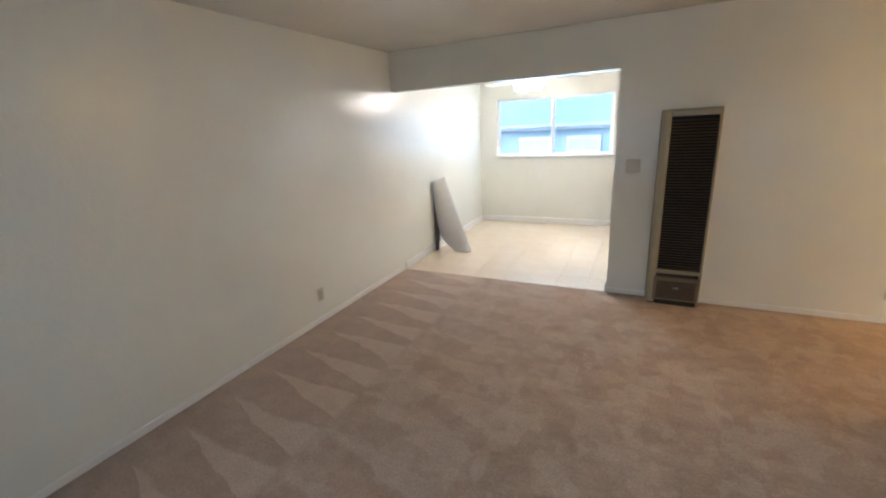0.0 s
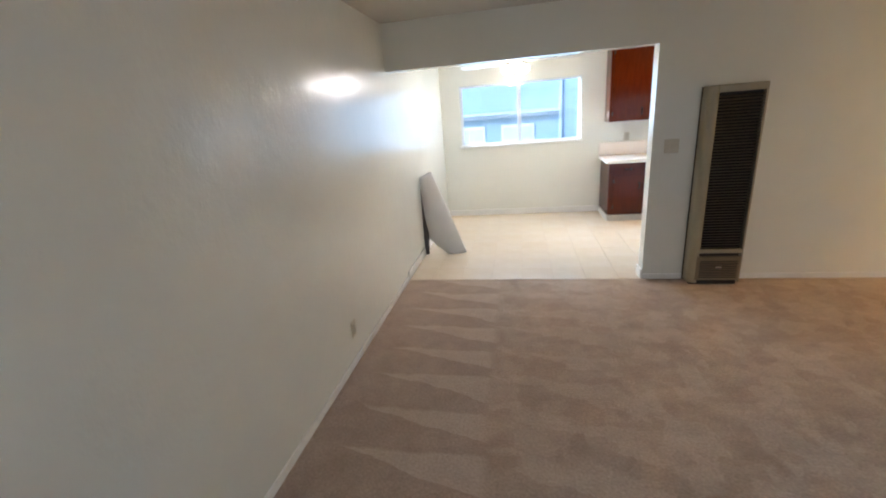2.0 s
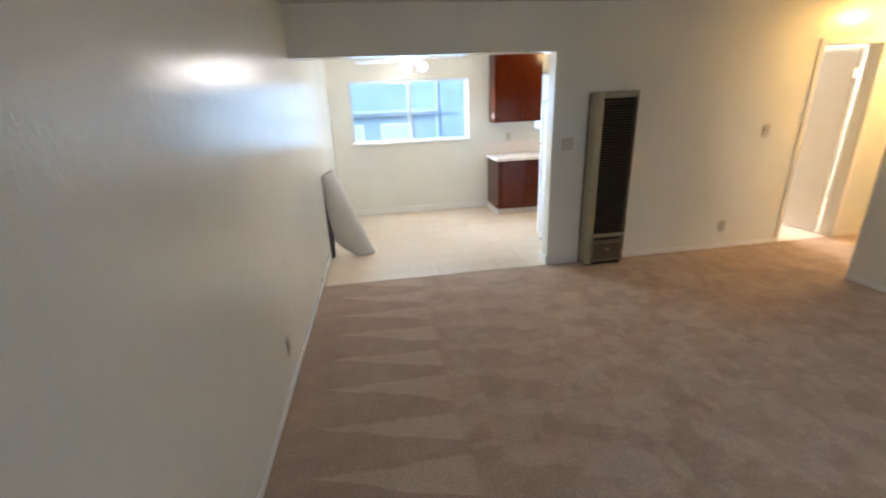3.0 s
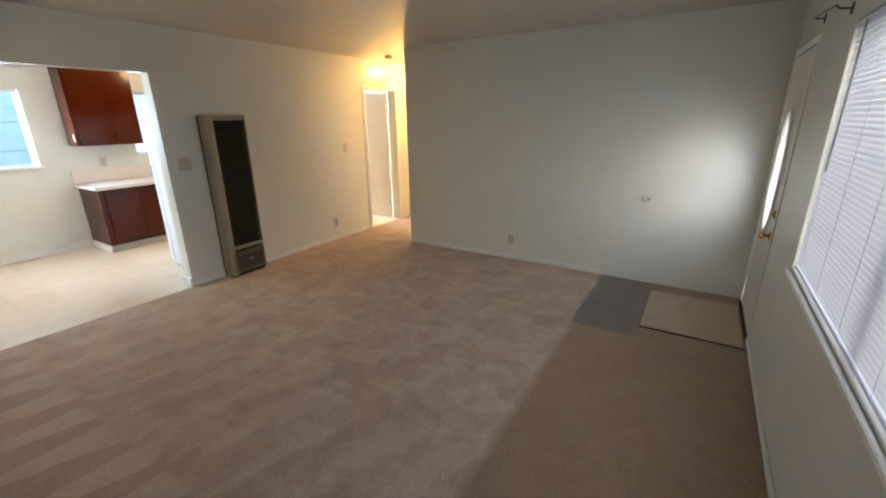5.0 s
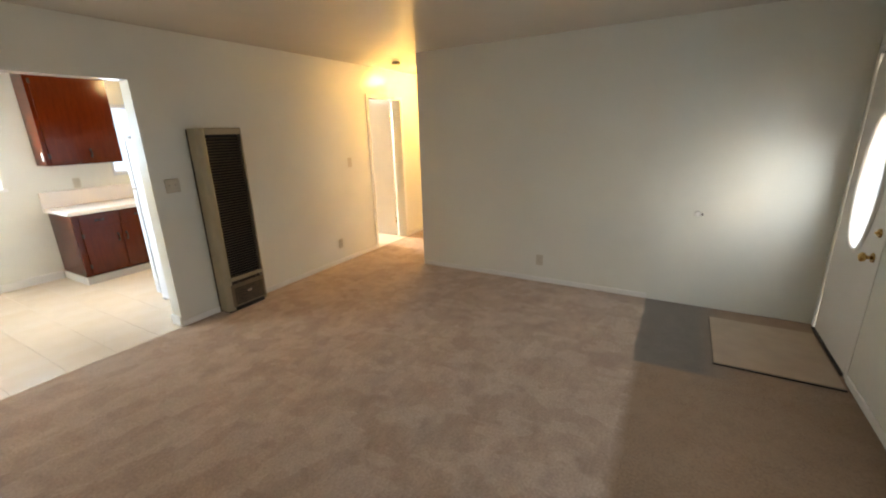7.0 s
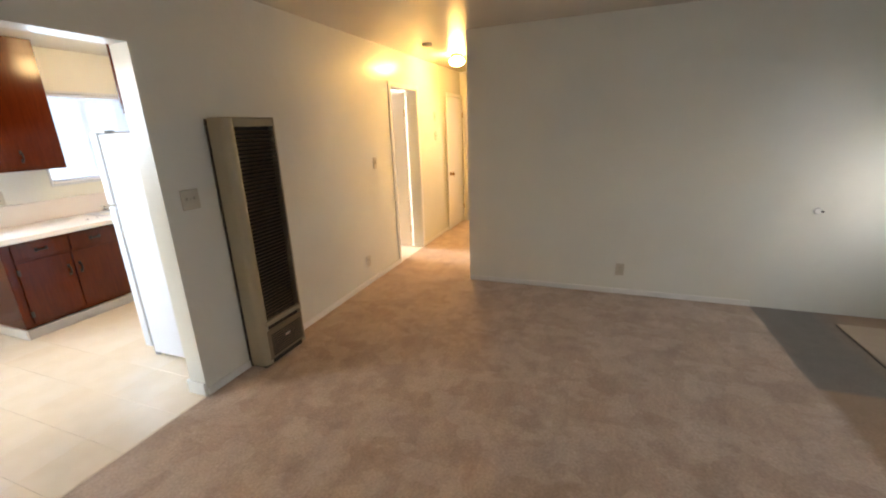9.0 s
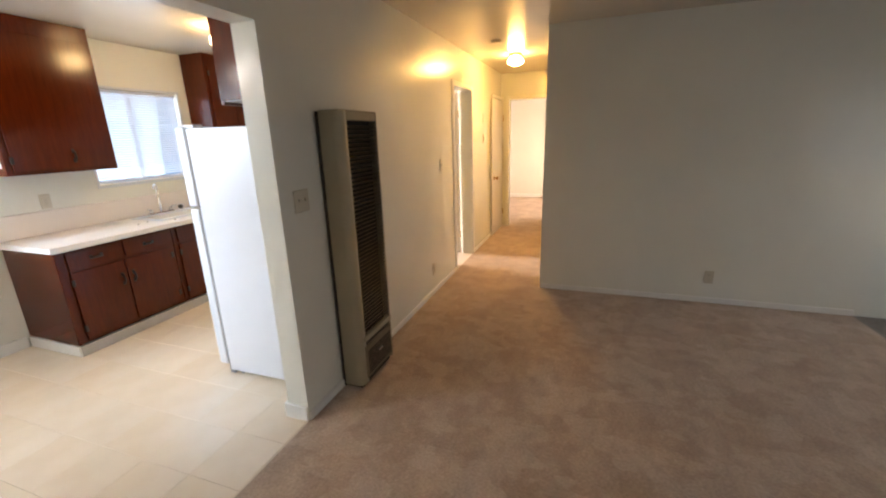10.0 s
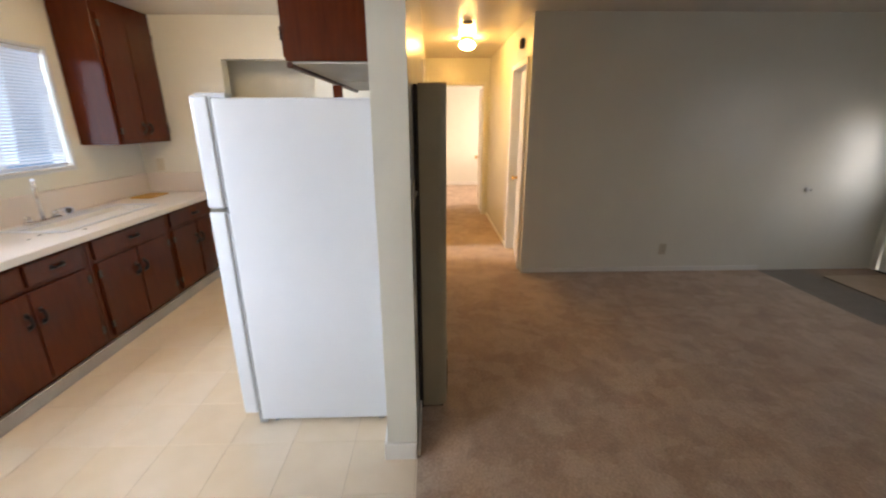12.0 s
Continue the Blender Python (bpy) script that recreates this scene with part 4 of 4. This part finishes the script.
f = bm.faces.new([bm.verts.new((x, y, y * 0.2)) for x, y in outline])
g = bmesh.ops.extrude_face_region(bm, geom=[f])
bmesh.ops.translate(bm, verts=[v for v in g["geom"] if isinstance(v, bmesh.types.BMVert)], vec=(0, 0, 0.007))
bmesh.ops.recalc_face_normals(bm, faces=bm.faces[:])
blade = mesh_of("blade", bm, FANWHITE)
for k in range(5):
    bl_ob = new("blade", blade)
    bl_ob.parent, bl_ob.matrix_local = fan, pose(0, 0, -0.28, 0, 0, 12 + 72 * k) @ Matrix.Scale(1.1, 4)
for k in range(4):
    t = radians(30 + 90 * k)
    m = pose(0, 0, 0, 0, 0, 30 + 90 * k) @ pose(0.085, 0, -0.33, 0, 122, 0) @ Matrix.Scale(0.8, 4)
    part("shade", lathe(bmesh.new(), [(0.02, 0.0), (0.034, 0.015), (0.05, 0.045), (0.06, 0.08), (0.052, 0.104), (0.03, 0.116), (0.008, 0.12)], m.translation, 20, m.to_3x3().to_4x4()), LAMP_FAN, fan, "lit frosted glass shade", smooth=True)
    part("arm", rod(bmesh.new(), (0.03 * math.cos(t), 0.03 * math.sin(t), -0.29), (0.09 * math.cos(t), 0.09 * math.sin(t), -0.332), 0.012, segs=10), FANWHITE, fan)

kl = thing("ceiling_lamp", "round white glass globe lamp glowing in the kitchen", "ceiling lamp", (1.06, 5.66, H))
part("canopy", lathe(bmesh.new(), [(0.08, -0.001), (0.08, -0.02), (0.065, -0.035)], (0, 0, 0)), FANWHITE, kl, smooth=True)
part("globe", lathe(bmesh.new(), [(0.06, -0.036), (0.085, -0.05), (0.1, -0.08), (0.104, -0.11), (0.094, -0.145), (0.062, -0.17), (0.015, -0.178)], (0, 0, 0)), LAMP_KIT, kl, "lit opal glass globe", smooth=True)


def rolled_sheet():
    """A rolled foam mat: its far edge lies against the wall, its lower corner stands on the floor."""
    r = thing("rolled_mat", "grey rolled foam mat leaning against the dining wall", "mat", (-2.2, 5.1, 0))
    o = Vector(r.location)
    tl, bl_, bm_ = Vector((-2.474, 5.02, 0.95)), Vector((-2.465, 5.14, 0.15)), Vector((-2.2, 5.03, 0.006))
    tr, br = Vector((-2.36, 5.13, 0.995)), Vector((-1.985, 5.07, 0.006))
    N, S, rings = 24, 22, []
    bm = bmesh.new()
    for i in range(N + 1):
        s = i / N
        L = tl.lerp(bl_, s / 0.7) if s < 0.7 else bl_.lerp(bm_, (s - 0.7) / 0.3)
        # soften the bend of the lower edge
        if 0.55 < s < 0.85:
            q = (s - 0.55) / 0.3
            L = L.lerp(tl.lerp(bl_, 0.55 / 0.7).lerp(bl_.lerp(bm_, 0.5), q), 0.5)
        R = tr.lerp(br, s)
        c, h = (L + R) / 2, (R - L) / 2
        d = Vector((-0.25, -0.95, -0.12)).normalized() * (0.085 + 0.05 * math.sin(s * math.pi) - 0.03 * s)
        ring = []
        for k in range(S):
            t = k / S * math.tau
            p = c - h * math.cos(t) + d * math.sin(t) * (1.0 if math.sin(t) > 0 else 0.5)
            p.x, p.z = max(p.x, -2.48), max(p.z, 0.004)
            ring.append(bm.verts.new(p - o))
        rings.append(ring)
    for p, q in zip(rings, rings[1:]):
        for k in range(S):
            bm.faces.new((p[k], p[(k + 1) % S], q[(k + 1) % S], q[k]))
    bmesh.ops.recalc_face_normals(bm, faces=bm.faces[:])
    ends = [[v.co.copy() for v in rings[0]], [v.co.copy() for v in rings[-1]]]
    ob = part("sheet", bm, ROLL, r, smooth=True)
    sol = ob.modifiers.new("thickness", "SOLIDIFY")
    sol.thickness, sol.offset = 0.012, -1
    # flat dark caps paint the shade inside the roll's ends
    for e in ends:
        eb_ = bmesh.new()
        mid_ = sum(e, Vector()) / len(e)
        eb_.faces.new([eb_.verts.new(mid_ + (v - mid_) * 0.93 + Vector((0, 0, 0.004))) for v in e])
        part("end_shade", eb_, SHADE_DARK, r, "dark cap painting shade in the hollow roll end")
    # dark sheet down to the floor, standing in for shade between roll and wall
    back = bmesh.new()
    face = [Vector((-2.484, 5.03, 0.94)), Vector((-2.486, 5.0, 0.5)), Vector((-2.486, 4.99, 0.006)), Vector((-2.44, 5.0, 0.006)), Vector((-2.43, 5.06, 0.4))]
    near, far = [back.verts.new(v - o) for v in face], [back.verts.new(v - o + Vector((0, 0.012, 0))) for v in face]
    back.faces.new(near), back.faces.new(far[::-1])
    for k in range(5):
        back.faces.new((near[k], far[k], far[(k + 1) % 5], near[(k + 1) % 5]))
    bmesh.ops.recalc_face_normals(back, faces=back.faces[:])
    part("shade_sheet", back, SHADE_DARK, r, "dark sheet standing in for shade behind the roll")
    return r


rolled_sheet()

# ---- outdoors ----
nb = thing("neighbour_house", "pale stucco house next door with low eave and small white windows, tinted daylight blue", "house", (-1, 11.0, -0.2))
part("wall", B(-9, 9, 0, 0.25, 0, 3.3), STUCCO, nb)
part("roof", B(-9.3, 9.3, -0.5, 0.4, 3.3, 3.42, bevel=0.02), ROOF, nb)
part("porch_roof", B(-9, 0.6, -0.3, -0.01, 1.62, 1.74, bevel=0.02), EAVE, nb, "lean-to roof edge tinted daylight blue")
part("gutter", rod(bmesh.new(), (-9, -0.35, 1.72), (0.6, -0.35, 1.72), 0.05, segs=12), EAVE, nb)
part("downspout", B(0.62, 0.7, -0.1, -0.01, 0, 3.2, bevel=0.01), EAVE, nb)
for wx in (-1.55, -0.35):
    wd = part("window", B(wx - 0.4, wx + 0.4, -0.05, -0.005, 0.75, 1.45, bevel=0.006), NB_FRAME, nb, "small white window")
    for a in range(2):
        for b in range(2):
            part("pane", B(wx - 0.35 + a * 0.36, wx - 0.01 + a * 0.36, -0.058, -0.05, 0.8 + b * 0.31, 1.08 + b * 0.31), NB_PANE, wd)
for k in range(12):
    part("siding_board", B(0.75, 9, -0.03, -0.002, 0.05 + k * 0.26, 0.295 + k * 0.26, bevel=0.004), STUCCO, nb)

# ---- kitchen floor, last ----
kf = tagged(part("floor_kitchen", B(-2.5, 2.37, 4.2, 6.93, -0.1, -0.002), GROUT), "cream square vinyl tile kitchen floor", "floor", kind="structure")
TS, TX, TY = 0.306, -0.405, 4.209
cache = {}
xs = [TX + k * TS for k in range(-8, 11)]
ys = [TY + k * TS for k in range(-1, 11)]
for i in xs:
    for j in ys:
        a0, a1, b0, b1 = max(i, -2.5), min(i + TS, 2.37), max(j, 4.2), min(j + TS, 6.93)
        if a1 - a0 < 0.012 or b1 - b0 < 0.004:
            continue
        key = (round(a1 - a0, 4), round(b1 - b0, 4))
        if key not in cache:
            w, h = key[0] / 2 - 0.0006, key[1] / 2 - 0.0006
            cache[key] = mesh_of("tile", B(-w, w, -h, h, -0.003, 0.0015, bevel=min(0.0008, h / 3)), TILE)
        tl_ob = new("tile", cache[key])
        tl_ob.parent, tl_ob.location = kf, ((a0 + a1) / 2, (b0 + b1) / 2, 0)
